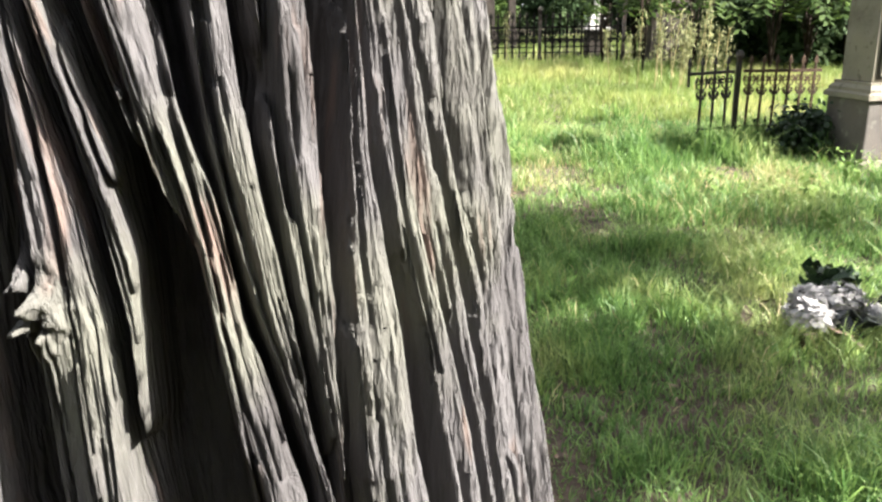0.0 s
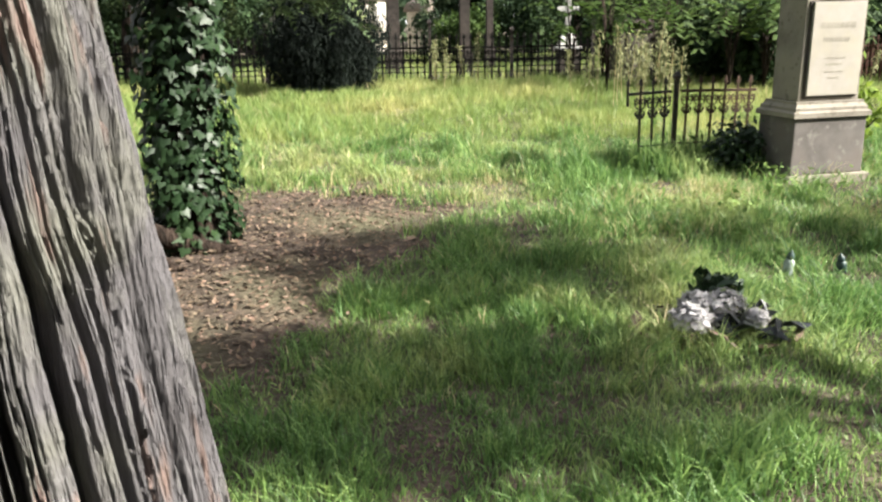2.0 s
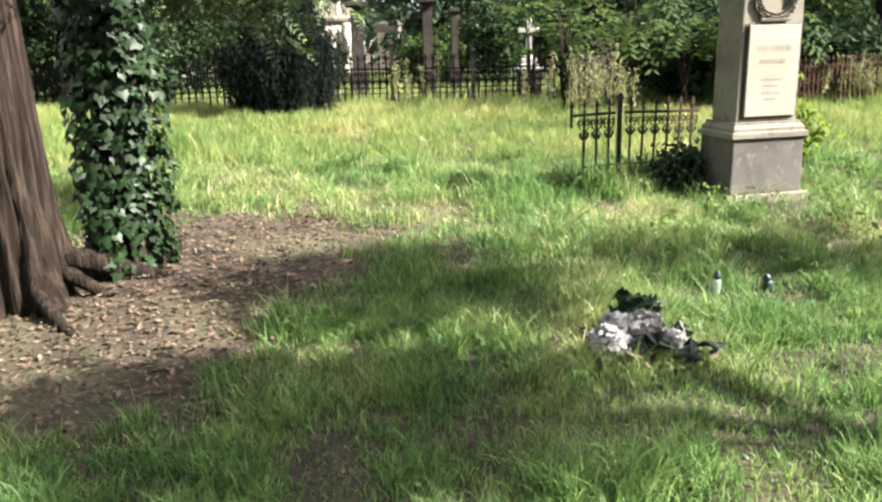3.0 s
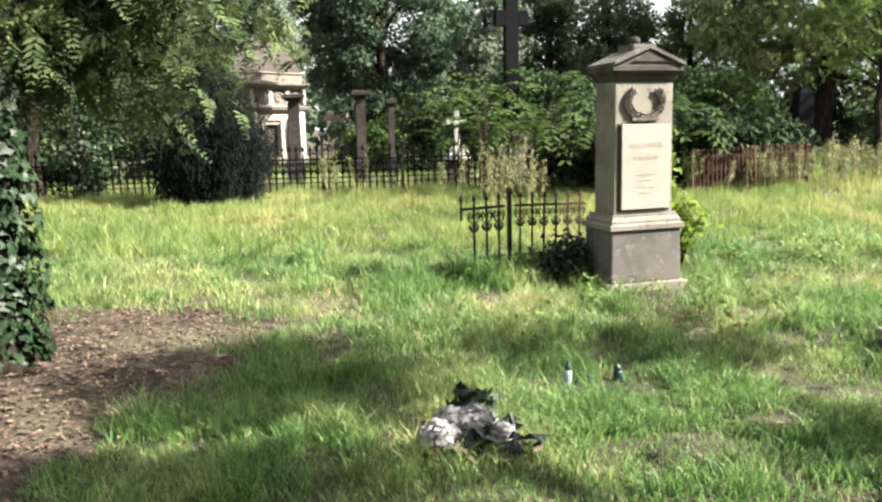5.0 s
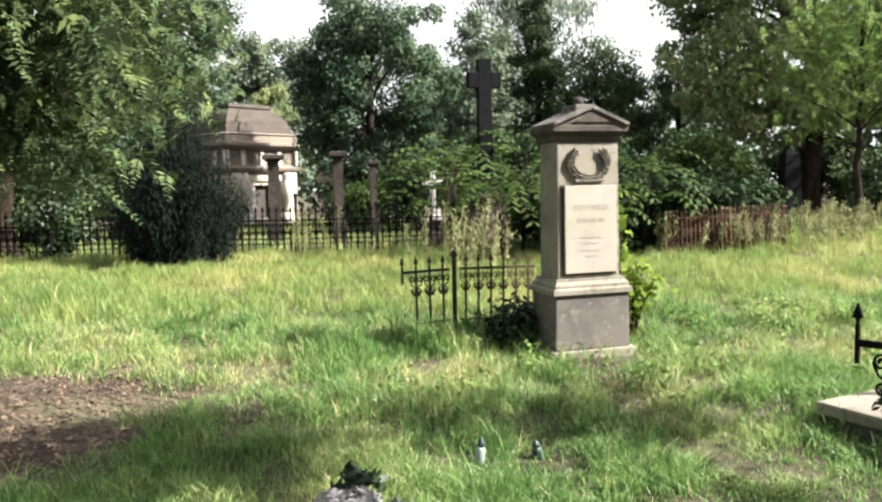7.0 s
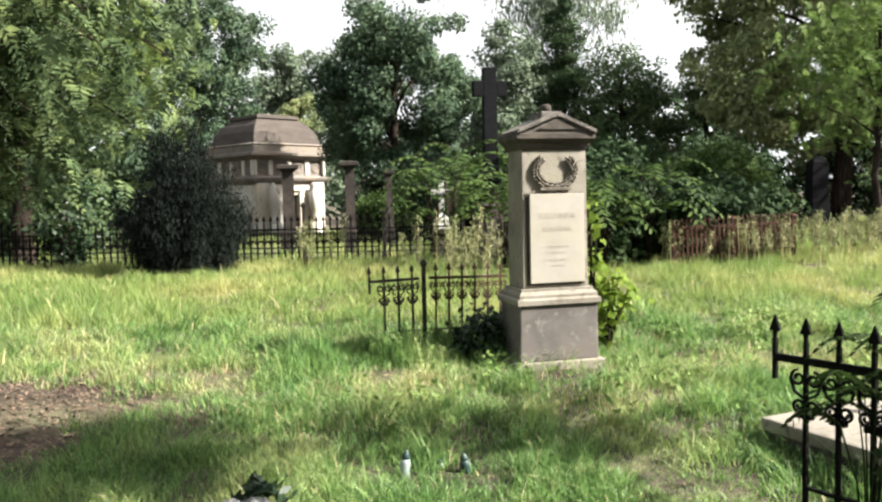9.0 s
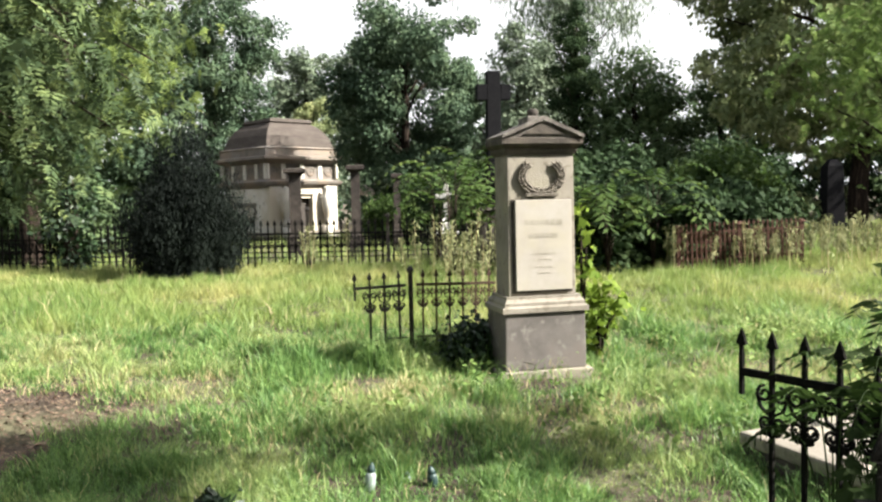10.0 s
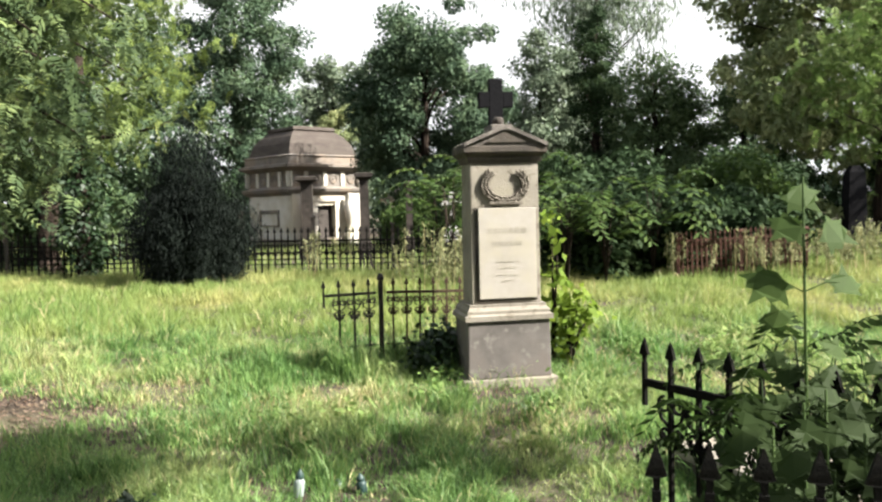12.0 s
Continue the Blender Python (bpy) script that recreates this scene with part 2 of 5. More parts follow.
LEAF_LIGHT = leaves("light green sprays", (0.052, 0.082, 0.022), (0.115, 0.160, 0.042), (0.225, 0.265, 0.082), translucent=0.38)
LEAF_YELLOW = leaves("yellow green leaves", (0.085, 0.150, 0.018), (0.150, 0.220, 0.032), (0.220, 0.285, 0.055), translucent=0.5)
LEAF_GREY = leaves("grey green leaves", (0.067, 0.095, 0.062), (0.112, 0.146, 0.095), (0.179, 0.213, 0.146))
# dark to pale range puts shaded depth and sunlit tips into the colour
LEAF_THUJA = leaves("scale leaved sprays", (0.020, 0.034, 0.018), (0.055, 0.084, 0.036), (0.170, 0.215, 0.080), rough=0.6, scale=2.6)
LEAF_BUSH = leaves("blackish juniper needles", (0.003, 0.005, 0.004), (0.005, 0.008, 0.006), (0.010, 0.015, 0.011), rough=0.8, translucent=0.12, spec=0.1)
LEAF_IVY = leaves("glossy ivy leaves", (0.008, 0.019, 0.007), (0.014, 0.033, 0.011), (0.028, 0.053, 0.020), rough=0.5, translucent=0.15, spec=0.3)
# darker copy of the shrub leaves; the plot's shade is put into its colour
LEAF_PLOT = leaves("plot leaves in shade tone", (0.011, 0.022, 0.006), (0.020, 0.037, 0.009), (0.032, 0.053, 0.014), translucent=0.3)
LEAF_FRESH = leaves("fresh feathery leaves", (0.060, 0.105, 0.028), (0.105, 0.165, 0.045), (0.175, 0.235, 0.075), translucent=0.4)
LEAF_WEED = leaves("weed leaves", (0.07, 0.125, 0.03), (0.115, 0.185, 0.05), (0.19, 0.26, 0.085), translucent=0.4)
SEED = leaves("pale seed heads", (0.115, 0.130, 0.060), (0.185, 0.195, 0.095), (0.270, 0.270, 0.145), translucent=0.3)
# deep shade between the shrubs is put into these dark leaves
LEAF_UNDER = leaves("deep shade undergrowth", (0.012, 0.024, 0.011), (0.025, 0.045, 0.019), (0.055, 0.083, 0.034), spec=0.06)
LEAF_SHRUB = leaves("fresh shrub leaves", (0.027, 0.051, 0.013), (0.047, 0.081, 0.020), (0.081, 0.114, 0.031), translucent=0.4)


# ---- ground ----
def dirt(x, y):
    """1 where the soil under the trees is bare."""
    k = 0.28 * vnoise(x * 1.3, y * 1.3, 5) + 0.16 * vnoise(x * 4.1, y * 4.1, 6)
    a = 1 - np.hypot((x + 0.55) / 1.25, (y - 5.4) / 1.25)
    b = 1 - np.hypot((x + 1.5) / 1.3, (y - 4.0) / 1.35)
    c = 1 - np.hypot((x + 0.15) / 0.8, (y - 0.7) / 0.9)
    return sstep(-0.12, 0.25, np.maximum(np.maximum(a, b), c) + k)


def ground_sheet():
    def axis(lo, hi, step, far):
        mid = np.arange(lo, hi + 1e-6, step)
        out = hi + (far - hi) * (np.linspace(0, 1, 22)[1:] ** 2.4)
        low = lo - (far + lo) * (np.linspace(0, 1, 22)[1:] ** 2.4)
        return np.concatenate((low[::-1], mid, out))
    xs, ys = axis(-4, 8, 0.08, 900), axis(-1, 11, 0.08, 900)
    gx, gy = np.meshgrid(xs, ys)
    z = gz(gx, gy) + dirt(gx, gy) * 0.012 * vnoise(gx * 9, gy * 9, 3)
    nx, ny = len(xs), len(ys)
    i = (np.arange(ny - 1)[:, None] * nx + np.arange(nx - 1)[None]).ravel()
    quads = np.stack((i, i + 1, i + nx + 1, i + nx), 1)
    me = mesh_np("ground", np.stack((gx.ravel(), gy.ravel(), z.ravel()), 1), quads, np.full(len(quads), 4), True)
    return tagged(part("ground", me, SOIL), "brown soil ground under rough cemetery grass", "ground", kind="structure")


ground_sheet()


def blades(n, xlo, xhi, ylo, yhi, height, width, keep, tall=0.5, lean=0.5, segs=2):
    """Grass blades over a stretch of the ground; keep(x, y): the share that stands there."""
    x, y = RNG.uniform(xlo, xhi, n), RNG.uniform(ylo, yhi, n)
    tuft = sstep(0.15, 0.95, 0.5 + 0.5 * vnoise(x * 3.1, y * 3.1, 11) + 0.3 * vnoise(x * 8.5, y * 8.5, 13))
    tuft2 = 0.5 + 0.5 * vnoise(x * 0.8, y * 0.8, 12)
    ok = RNG.random(n) < keep(x, y) * (0.45 + 0.55 * tuft)
    x, y, tuft, tuft2 = x[ok], y[ok], tuft[ok], tuft2[ok]
    n = len(x)
    h = height * (0.3 + 1.3 * tall * tuft + 0.5 * tuft2) * RNG.uniform(0.5, 1.25, n)
    w = width * RNG.uniform(0.6, 1.3, n)
    face, way = RNG.uniform(0, 2 * math.pi, n), RNG.uniform(0, 2 * math.pi, n)
    bend = h * lean * RNG.uniform(0.1, 1.3, n)
    base = np.stack((x, y, gz(x, y) - 0.01), 1)
    side = np.stack((np.cos(face), np.sin(face), np.zeros(n)), 1) * w[:, None] / 2
    fall = np.stack((np.cos(way), np.sin(way), np.zeros(n)), 1) * bend[:, None]
    up = np.zeros((n, 3))
    up[:, 2] = h
    if segs == 1:
        v = np.stack((base - side, base + side, base + up + fall), 1)
        f = np.arange(n * 3).reshape(n, 3)
        return v.reshape(-1, 3), f.ravel(), np.full(n, 3)
    mid = base + up * 0.58 + fall * 0.32
    v = np.stack((base - side, base + side, mid - side * 0.8, mid + side * 0.8, base + up * 0.92 + fall), 1)
    k = np.arange(n)[:, None] * 5
    f = np.concatenate((k, k + 1, k + 3, k + 2, k + 2, k + 3, k + 4), 1)
    return v.reshape(-1, 3), f.ravel(), np.tile([4, 3], n)


def joined(sets):
    vs, fs, ss, at = [], [], [], 0
    for v, f, s in sets:
        vs.append(v), fs.append(f + at), ss.append(s)
        at += len(v)
    return np.concatenate(vs), np.concatenate(fs), np.concatenate(ss)


def straw_patch(x, y):
    """1 where the grass before the gravestone and round the bare soil is parched."""
    k = 0.35 * vnoise(x * 2.1, y * 2.1, 62) + 0.2 * vnoise(x * 5.3, y * 5.3, 63)
    p = [1 - np.hypot((x - cx) / rx, (y - cy) / ry) for cx, cy, rx, ry in ((2.3, 5.9, 1.0, 0.45), (3.7, 5.5, 0.9, 0.4), (0.2, 6.3, 1.3, 0.5), (5.4, 6.3, 0.8, 0.4))]
    return sstep(-0.1, 0.45, np.maximum.reduce(p) + k) * (1 - dirt(x, y))


def meadow(x, y):
    foot = 0.85 * (x > 3.15) * (x < 4.2) * (y > 6.05) * (y < 6.5)          # trodden before the gravestone
    return (1 - dirt(x, y)) * (1 - 0.28 * sstep(0.35, 0.7, vnoise(x * 0.9 + 3, y * 0.9, 21)) * (y < 7)) * (1 - 0.55 * straw_patch(x, y)) * (1 - foot)


sets = [blades(150000, -2.6, 4.6, 1.6, 4.6, 0.085, 0.0068, meadow, 0.8, 0.9),
        blades(160000, -4.0, 8.0, 4.6, 8.5, 0.10, 0.008, meadow, 0.8, 0.8),
        blades(30000, 4.6, 8.0, 1.6, 4.6, 0.14, 0.007, meadow, 0.8, 0.8)]


def tufted(x, y):
    """Where single tall tufts stand."""
    return (1 - dirt(x, y)) ** 2 * (1 - 0.8 * straw_patch(x, y)) * ~((x > 3.1) & (x < 4.2) & (y > 6.0) & (y < 6.6)) * sstep(0.25, 0.6, vnoise(x * 4.3 + 7, y * 4.3, 51))


def rail_foot(x, y):
    """Uncut grass along the gravestone's railing."""
    return sstep(0.5, 0.1, np.abs(y - (6.74 + 0.28 * (x - 2.0)))) * sstep(1.0, 1.9, x) * (x < 3.3)


sets += [blades(70000, -1.8, 5.2, 1.7, 6.0, 0.15, 0.007, tufted, 0.9, 1.1),
         blades(45000, -3.0, 7.5, 6.0, 9.0, 0.17, 0.009, tufted, 0.9, 1.0),
         blades(20000, 1.0, 3.5, 6.0, 7.6, 0.22, 0.008, rail_foot, 0.9, 0.7)]
tagged(part("grass", mesh_np("grass", *joined(sets)), GRASS), "sunlit green grass with tufts and bare spots", "grass", kind="stuff")
sets = [blades(270000, -9.0, 13.0, 8.5, 15.5, 0.14, 0.014, meadow, 0.7, 0.7, 1),
        blades(30000, -6.0, 10.0, -6.0, 1.7, 0.11, 0.012, meadow, 0.7, 0.7, 1),
        blades(70000, -4.0, 7.0, -1.6, 1.7, 0.085, 0.009, meadow, 0.7, 0.8, 1),
        blades(16000, -6.0, -2.5, 1.6, 4.7, 0.085, 0.01, meadow, 0.7, 0.8, 1),
        blades(60000, -22.0, 26.0, 15.5, 34, 0.22, 0.03, lambda x, y: 0.9 + 0 * x, 0.7, 0.6, 1)]
tagged(part("meadow_grass", mesh_np("meadow_grass", *joined(sets)), MEADOW), "bright green uncut meadow grass", "grass", kind="stuff")


def parched(x, y):
    """Patches of parched grass round the bare soil and before the gravestone."""
    edge = dirt(x, y)
    return (0.2 + 0.9 * sstep(0.1, 0.6, vnoise(x * 1.1 + 2, y * 1.5, 61)) * (y > 4.8)) * (1 - edge) ** 2


sets = [blades(56000, -3.0, 8.0, 2.6, 8.5, 0.10, 0.0055, parched, 0.8, 1.0),
        blades(26000, -1.6, 6.4, 4.7, 7.1, 0.075, 0.006, straw_patch, 0.8, 1.1),
        blades(7000, -6.0, 11.0, 6.5, 14.5, 0.2, 0.009, lambda x, y: 0.5 + 0 * x, 0.6, 0.6)]
tagged(part("dry_grass", mesh_np("dry_grass", *joined(sets)), STRAW), "straw coloured dry grass stalks in the meadow", "grass", kind="stuff")


def quads_at(p, ax, ay):
    """One four-cornered leaf at each p, pointed, with half axes ax (along) and ay (across)."""
    n = len(p)
    v = np.stack((p - ax, p + ay - ax * 0.15, p + ax, p - ay - ax * 0.15), 1)
    return v.reshape(-1, 3), np.arange(n * 4), np.full(n, 4)


def unit(v):
    return v / np.maximum(np.linalg.norm(v, axis=1, keepdims=True), 1e-9)


def litter():
    n = 20000
    x, y = RNG.uniform(-3, 1.2, n), RNG.uniform(2.2, 6.8, n)
    ok = RNG.random(n) < dirt(x, y) * 0.9 + 0.04
    x, y = x[ok], y[ok]
    n = len(x)
    p = np.stack((x, y, gz(x, y) + RNG.uniform(0.008, 0.03, n)), 1)
    a = unit(np.stack((RNG.normal(size=n), RNG.normal(size=n), RNG.normal(size=n) * 0.25), 1))
    b = unit(np.cross(a, np.stack((RNG.normal(size=n) * 0.3, RNG.normal(size=n) * 0.3, np.ones(n)), 1)))
    s = RNG.uniform(0.006, 0.026, (n, 1))
    tagged(part("leaf_litter", mesh_np("leaf_litter", *quads_at(p, a * s, b * s * 0.55)), LITTER), "dry brown leaf litter on bare soil", "leaf litter", kind="stuff")


litter()


# ---- trees ----
def leaf_mesh(name, centres, spread, count, size, droop=0.0, flat=0.5, long=1.0, comb=0.0, thin=0.62, shell=0.0):
    """Leaves gathered round centres: count to each; droop turns their length downwards, long makes them narrow."""
    m = len(centres)
    spread = np.broadcast_to(np.asarray(spread, float), (m,))
    rep = np.repeat(np.arange(m), count)
    n = len(rep)
    off = RNG.normal(size=(n, 3))
    if shell:                                # rounded tufts with their leaves on the outside
        off = unit(off) * (shell + (1.1 - shell) * RNG.random((n, 1)))
    p = centres[rep] + off * spread[rep][:, None] * np.array([1, 1, 0.75])
    nrm = unit(p - centres[rep]) * 0.9 + np.array([0, 0, 0.2 + flat]) + RNG.normal(size=(n, 3)) * 0.55
    a = RNG.normal(size=(n, 3)) + np.array([0, 0, -droop])
    if comb:
        way = RNG.normal(size=(m, 3)) + np.array([0, 0, -droop])
        p = p + unit(way)[rep] * RNG.normal(size=(n, 1)) * spread[rep][:, None] * 0.9
        a = a * (1 - comb) + unit(way)[rep] * comb * 2
    a = unit(a - nrm * (np.sum(a * nrm, 1) / np.maximum(np.sum(nrm * nrm, 1), 1e-6))[:, None] * 0.8)
    b = unit(np.cross(a, nrm))
    s = size * RNG.uniform(0.6, 1.35, (n, 1))
    return mesh_np(name, *quads_at(p, a * s * long, b * s * thin))


def frond_mesh(name, centres, per, spread, length, droop=0.8, pairs=9, leaf=0.34, slim=0.2):
    """Flat feathered sprays round centres: per to each, with pairs of narrow leaflets along a drooping axis."""
    n = len(centres) * per
    c = np.repeat(centres, per, 0) + RNG.normal(size=(n, 3)) * spread * np.array([1, 1, 0.8])
    way = unit(np.stack((RNG.normal(size=n), RNG.normal(size=n), RNG.normal(size=n) * 0.4 - droop), 1))
    side = unit(np.cross(way, RNG.normal(size=(n, 3)) * 0.45 + np.array([0, 0, 1.0])))
    L = length * RNG.uniform(0.55, 1.3, n)
    ps, ax, ay = [], [], []
    for k in np.linspace(0.12, 1.0, pairs):
        at = c + way * (L * (k - 0.4))[:, None] + np.array([0, 0, -0.18]) * (L * k * k)[:, None]
        size = L * leaf * (1.05 - 0.75 * k) * RNG.uniform(0.7, 1.2, n)
        for e in (-1, 1):
            out = unit(side * e + way * RNG.uniform(0.6, 1.1, (n, 1)) + RNG.normal(size=(n, 3)) * 0.14)
            flat = unit(way - out * np.sum(way * out, 1)[:, None])
            ps.append(at + out * size[:, None] * 0.5), ax.append(out * size[:, None] * 0.55), ay.append(flat * (size * slim)[:, None])
    return mesh_np(name, *quads_at(np.concatenate(ps), np.concatenate(ax), np.concatenate(ay)))


def crown_centres(n, centre, radii, hollow=0.45, ragged=0.28, seed=1):
    """Places in the outer part of an uneven egg."""
    d = unit(RNG.normal(size=(n, 3)))
    th, ph = np.arctan2(d[:, 1], d[:, 0]), np.arcsin(d[:, 2])
    lump = 1 + ragged * vnoise(th * 1.6 + 9 * seed, ph * 2.2 + seed, seed) + 0.6 * ragged * vnoise(th * 4.2, ph * 4.5 + 5, seed + 3)
    r = (hollow + (1 - hollow) * RNG.random(n) ** 0.55) * lump
    return np.asarray(centre) + d * r[:, None] * np.asarray(radii)


def limbs(bm, base, top, radius, targets, rng, n=9):
    """A tapered, slightly bent trunk and limbs that reach for the targets."""
    base, top = Vector(base), Vector(top)
    pts = [base.lerp(top, i / n) + Vector((rng.uniform(-1, 1), rng.uniform(-1, 1), 0)) * 0.012 * (top - base).length * (0 < i < n) for i in range(n + 1)]
    tube(bm, pts, radius, 10, radius * 0.25)
    tube(bm, [base - Vector((0, 0, 0.05)), base + Vector((0, 0, 0.15)), base + Vector((0, 0, 0.5))], radius * 1.5, 10, radius * 0.95)
    for q in targets:
        q = Vector(q)
        k = min(0.92, max(0.25, (q.z - base.z) / (top.z - base.z) * 0.75))
        a = base.lerp(top, k)
        tube(bm, [a, a.lerp(q, 0.4) + Vector((0, 0, 0.06 * (q - a).length)), a.lerp(q, 0.75), q], radius * 0.42 * (1.1 - k), 6, 0.012)
    return bm


def broad_tree(x, y, height, radii, low, mat, label, n=260, count=60, size=0.1, trunk=0.2, seed=1, bark=None, name="tree", droop=0.2, ragged=0.28,
               hollow=0.45, spread=0.34, long=1.0, comb=0.0, thin=0.62, shell=0.55, frond=0.0, per=8):
    """A tree with its crown's lowest leaves at low."""
    z = g1(x, y)
    ob = thing(name, x, y, z, label, "tree")
    rng = random.Random(seed)
    mid = np.array([0, 0, low + (height - low) / 2])
    c = crown_centres(n, mid, (radii[0], radii[1], (height - low) / 2), hollow, ragged, seed)
    picks = [c[rng.randrange(n)] for _ in range(16)]
    part("trunk", limbs(bmesh.new(), (0, 0, -0.1), (0, 0, height * 0.9), trunk, picks, rng), bark or BARK, ob, smooth=True)
    if frond:
        part("crown", frond_mesh("crown", c, per, spread, frond, droop), mat, ob)
    else:
        part("crown", leaf_mesh("crown", c, spread * RNG.uniform(0.6, 1.3, n), count, size, droop, 0.3, long, comb, thin, shell), mat, ob)
    return ob


# ---- hazy sky low over the horizon ----
def haze():
    m = bpy.data.materials.new("bright haze")
    m.use_nodes = True
    nd, ln = m.node_tree.nodes, m.node_tree.links
    em = nd.new("ShaderNodeEmission")
    em.inputs[0].default_value, em.inputs[1].default_value = (0.97, 0.985, 1.0, 1), 0.33
    ln.new(em.outputs[0], nd["Material Output"].inputs[0])
    bm = bmesh.new()
    n = 64
    lo, hi = ([bm.verts.new((1200 * math.cos(2 * math.pi * i / n), 1200 * math.sin(2 * math.pi * i / n), z)) for i in range(n)] for z in (-30, 800))
    for i in range(n):
        bm.faces.new((lo[i], lo[(i + 1) % n], hi[(i + 1) % n], hi[i]))
    tagged(part("backdrop", bm, m), "bright white summer haze along the horizon", "sky", kind="structure")


haze()


# ---- the old tree beside the path ----
WIDE_FISSURES = [                          # each: (height, turn in degrees, half width in mm) from above downwards
    ((1.56, -93, 12), (1.46, -94, 9), (1.36, -96, 16), (1.27, -97, 20)),
    ((1.56, -87, 2), (1.45, -83.5, 4), (1.385, -82.3, 3), (1.27, -83, 4)),
    ((1.56, -82, 8), (1.47, -77.5, 8), (1.42, -75.5, 15), (1.37, -76, 20), (1.27, -77, 31)),
    ((1.56, -70, 7), (1.50, -69.5, 6.5), (1.44, -68.2, 2.2), (1.38, -67, 2.2), (1.27, -63, 3)),
    ((1.56, -61, 6), (1.51, -61.5, 7), (1.475, -62, 2.4), (1.39, -61.5, 2.2), (1.27, -60, 3)),
    ((1.56, -49.5, 10), (1.46, -53, 7.5), (1.40, -54.5, 6.5), (1.27, -57.5, 5.5)),
]
SLIM_FISSURES = [
    ((1.56, -44, 1.5), (1.467, -46.5, 2.5), (1.407, -46, 4), (1.35, -44.5, 8), (1.27, -45, 7)),
    ((1.56, -38, 2), (1.42, -39, 1.2), (1.27, -36, 3)),
    ((1.58, -28, 5), (1.48, -31, 6), (1.41, -30, 4), (1.36, -28, 5), (1.20, -30, 4)),
    ((1.56, -16, 2.5), (1.40, -19, 3.5), (1.20, -21, 3)),
    ((1.56, -3, 3), (1.40, -6, 2), (1.20, -12, 4)),
    ((1.56, 10, 4), (1.40, 8, 3), (1.20, 2, 4)),
]
FISSURES = WIDE_FISSURES + SLIM_FISSURES


def near_trunk():
    """A thick leaning trunk whose fibrous bark is split by long dark fissures into ridges."""
    cx, cy, r0 = -0.212, 0.665, 0.27
    zs = np.concatenate((np.linspace(-0.1, 1.04, 40), np.linspace(1.04, 1.68, 330)[1:], np.linspace(1.68, 5.5, 30)[1:]))
    mids = np.array([np.interp(zs, [p[0] for p in f][::-1], [p[1] for p in f][::-1]) for f in FISSURES])
    half = np.array([np.interp(zs, [p[0] for p in f][::-1], [p[2] for p in f][::-1]) for f in FISSURES]) / 1000
    # across the bark the mesh runs with the fissures, so that its edges follow them
    rest = np.array([-212] + [float(np.interp(1.4, [p[0] for p in f][::-1], [p[1] for p in f][::-1])) for f in FISSURES] + [148])
    th = np.concatenate((np.linspace(-212, -108, 24), np.linspace(-108, 24, 580)[1:], np.linspace(24, 148, 30)[1:]))
    deg = np.array([np.interp(th, rest, np.concatenate(([-212], mids[:, i], [148]))) for i in range(len(zs))])
    w, Z = np.meshgrid(np.radians(th) * r0, zs)
    T = np.radians(deg)
    k = Z - 1.4
    r = r0 - 0.07 * k + 0.02 * np.clip(-k, 0, 2) ** 2
    r = np.maximum(r, 0.12) * (1 - 0.28 * sstep(-14, 26, deg) * sstep(150, 90, deg))
    lean = 0.09 * k
    w = w + 0.003 * vnoise(w * 9, Z * 2.2, 1) + 0.0008 * vnoise(w * 40, Z * 6, 2)

    def strips(width, length, seed, jitter):
        """Number of the strip, and the way from its middle, 0 to 1 at its edges."""
        q = w / width + jitter * vnoise(w / width * 0.7, Z / length, seed)
        return np.floor(q), np.abs(q - np.floor(q) - 0.5) * 2

    rag = 0.0020 * vnoise(T * 30, Z / 0.06, 31) + 0.0008 * vnoise(T * 60, Z / 0.025, 32)
    gap1, near = np.zeros_like(Z), np.full_like(Z, 1.0)
    for m, h in zip(mids, half):
        far = np.abs(np.radians(deg - m[:, None])) * r0 + rag
        h = h[:, None]
        gap1 = np.maximum(gap1, sstep(h + 0.0022, h - 0.0020, far) * np.clip(0.55 + h / 0.0065, 0, 2.2))
        near = np.minimum(near, np.clip((far - h) / 0.022, 0, 1))
    n2, e2 = strips(0.0165, 0.6, 5, 0.9)
    n3, e3 = strips(0.0050, 0.3, 6, 0.9)
    open2 = np.clip(0.10 + 0.13 * sstep(-50, -30, deg) + 0.34 * vnoise(n2 * 3.7, Z / 0.22, 22), 0.0, 0.34)
    open3 = np.clip(0.12 + 0.45 * vnoise(n3 * 4.3, Z / 0.11, 24), 0.0, 0.40)
    solid = np.clip(1 - gap1, 0, 1)
    gap2 = sstep(1 - open2 - 0.2, 1 - open2, e2) * (open2 > 0.02)
    gap3 = sstep(1 - open3 - 0.3, 1 - open3, e3) * (open3 > 0.03)
    fibre = vnoise(w / 0.0017, Z / 0.05, 14)
    flake = vnoise(w / 0.008, Z / 0.10, 16) + 0.4 * vnoise(w / 0.004, Z / 0.045, 18)
    chip = vnoise(w / 0.003, Z / 0.006, 17)
    level = 0.006 * vnoise(n2 * 5.3, Z / 0.25, 26) + 0.0018 * vnoise(n3 * 5.3, Z / 0.12, 27)
    d = 0.012 * np.sqrt(near) + level * solid - 0.05 * gap1 - (0.020 * gap2 + 0.0045 * gap3) * solid
    d += (0.0009 * fibre + 0.0022 * sstep(0.1, 0.3, flake) + 0.0003 * chip) * (0.35 + 0.65 * solid)
    knot = np.exp(-(((T + 1.605) * r0 / 0.017) ** 2 + ((Z - 1.40) / 0.02) ** 2))
    d += 0.035 * knot * (0.6 + 0.6 * vnoise(w * 130, Z * 130, 8) + 0.3 * vnoise(w * 300, Z * 300, 10))
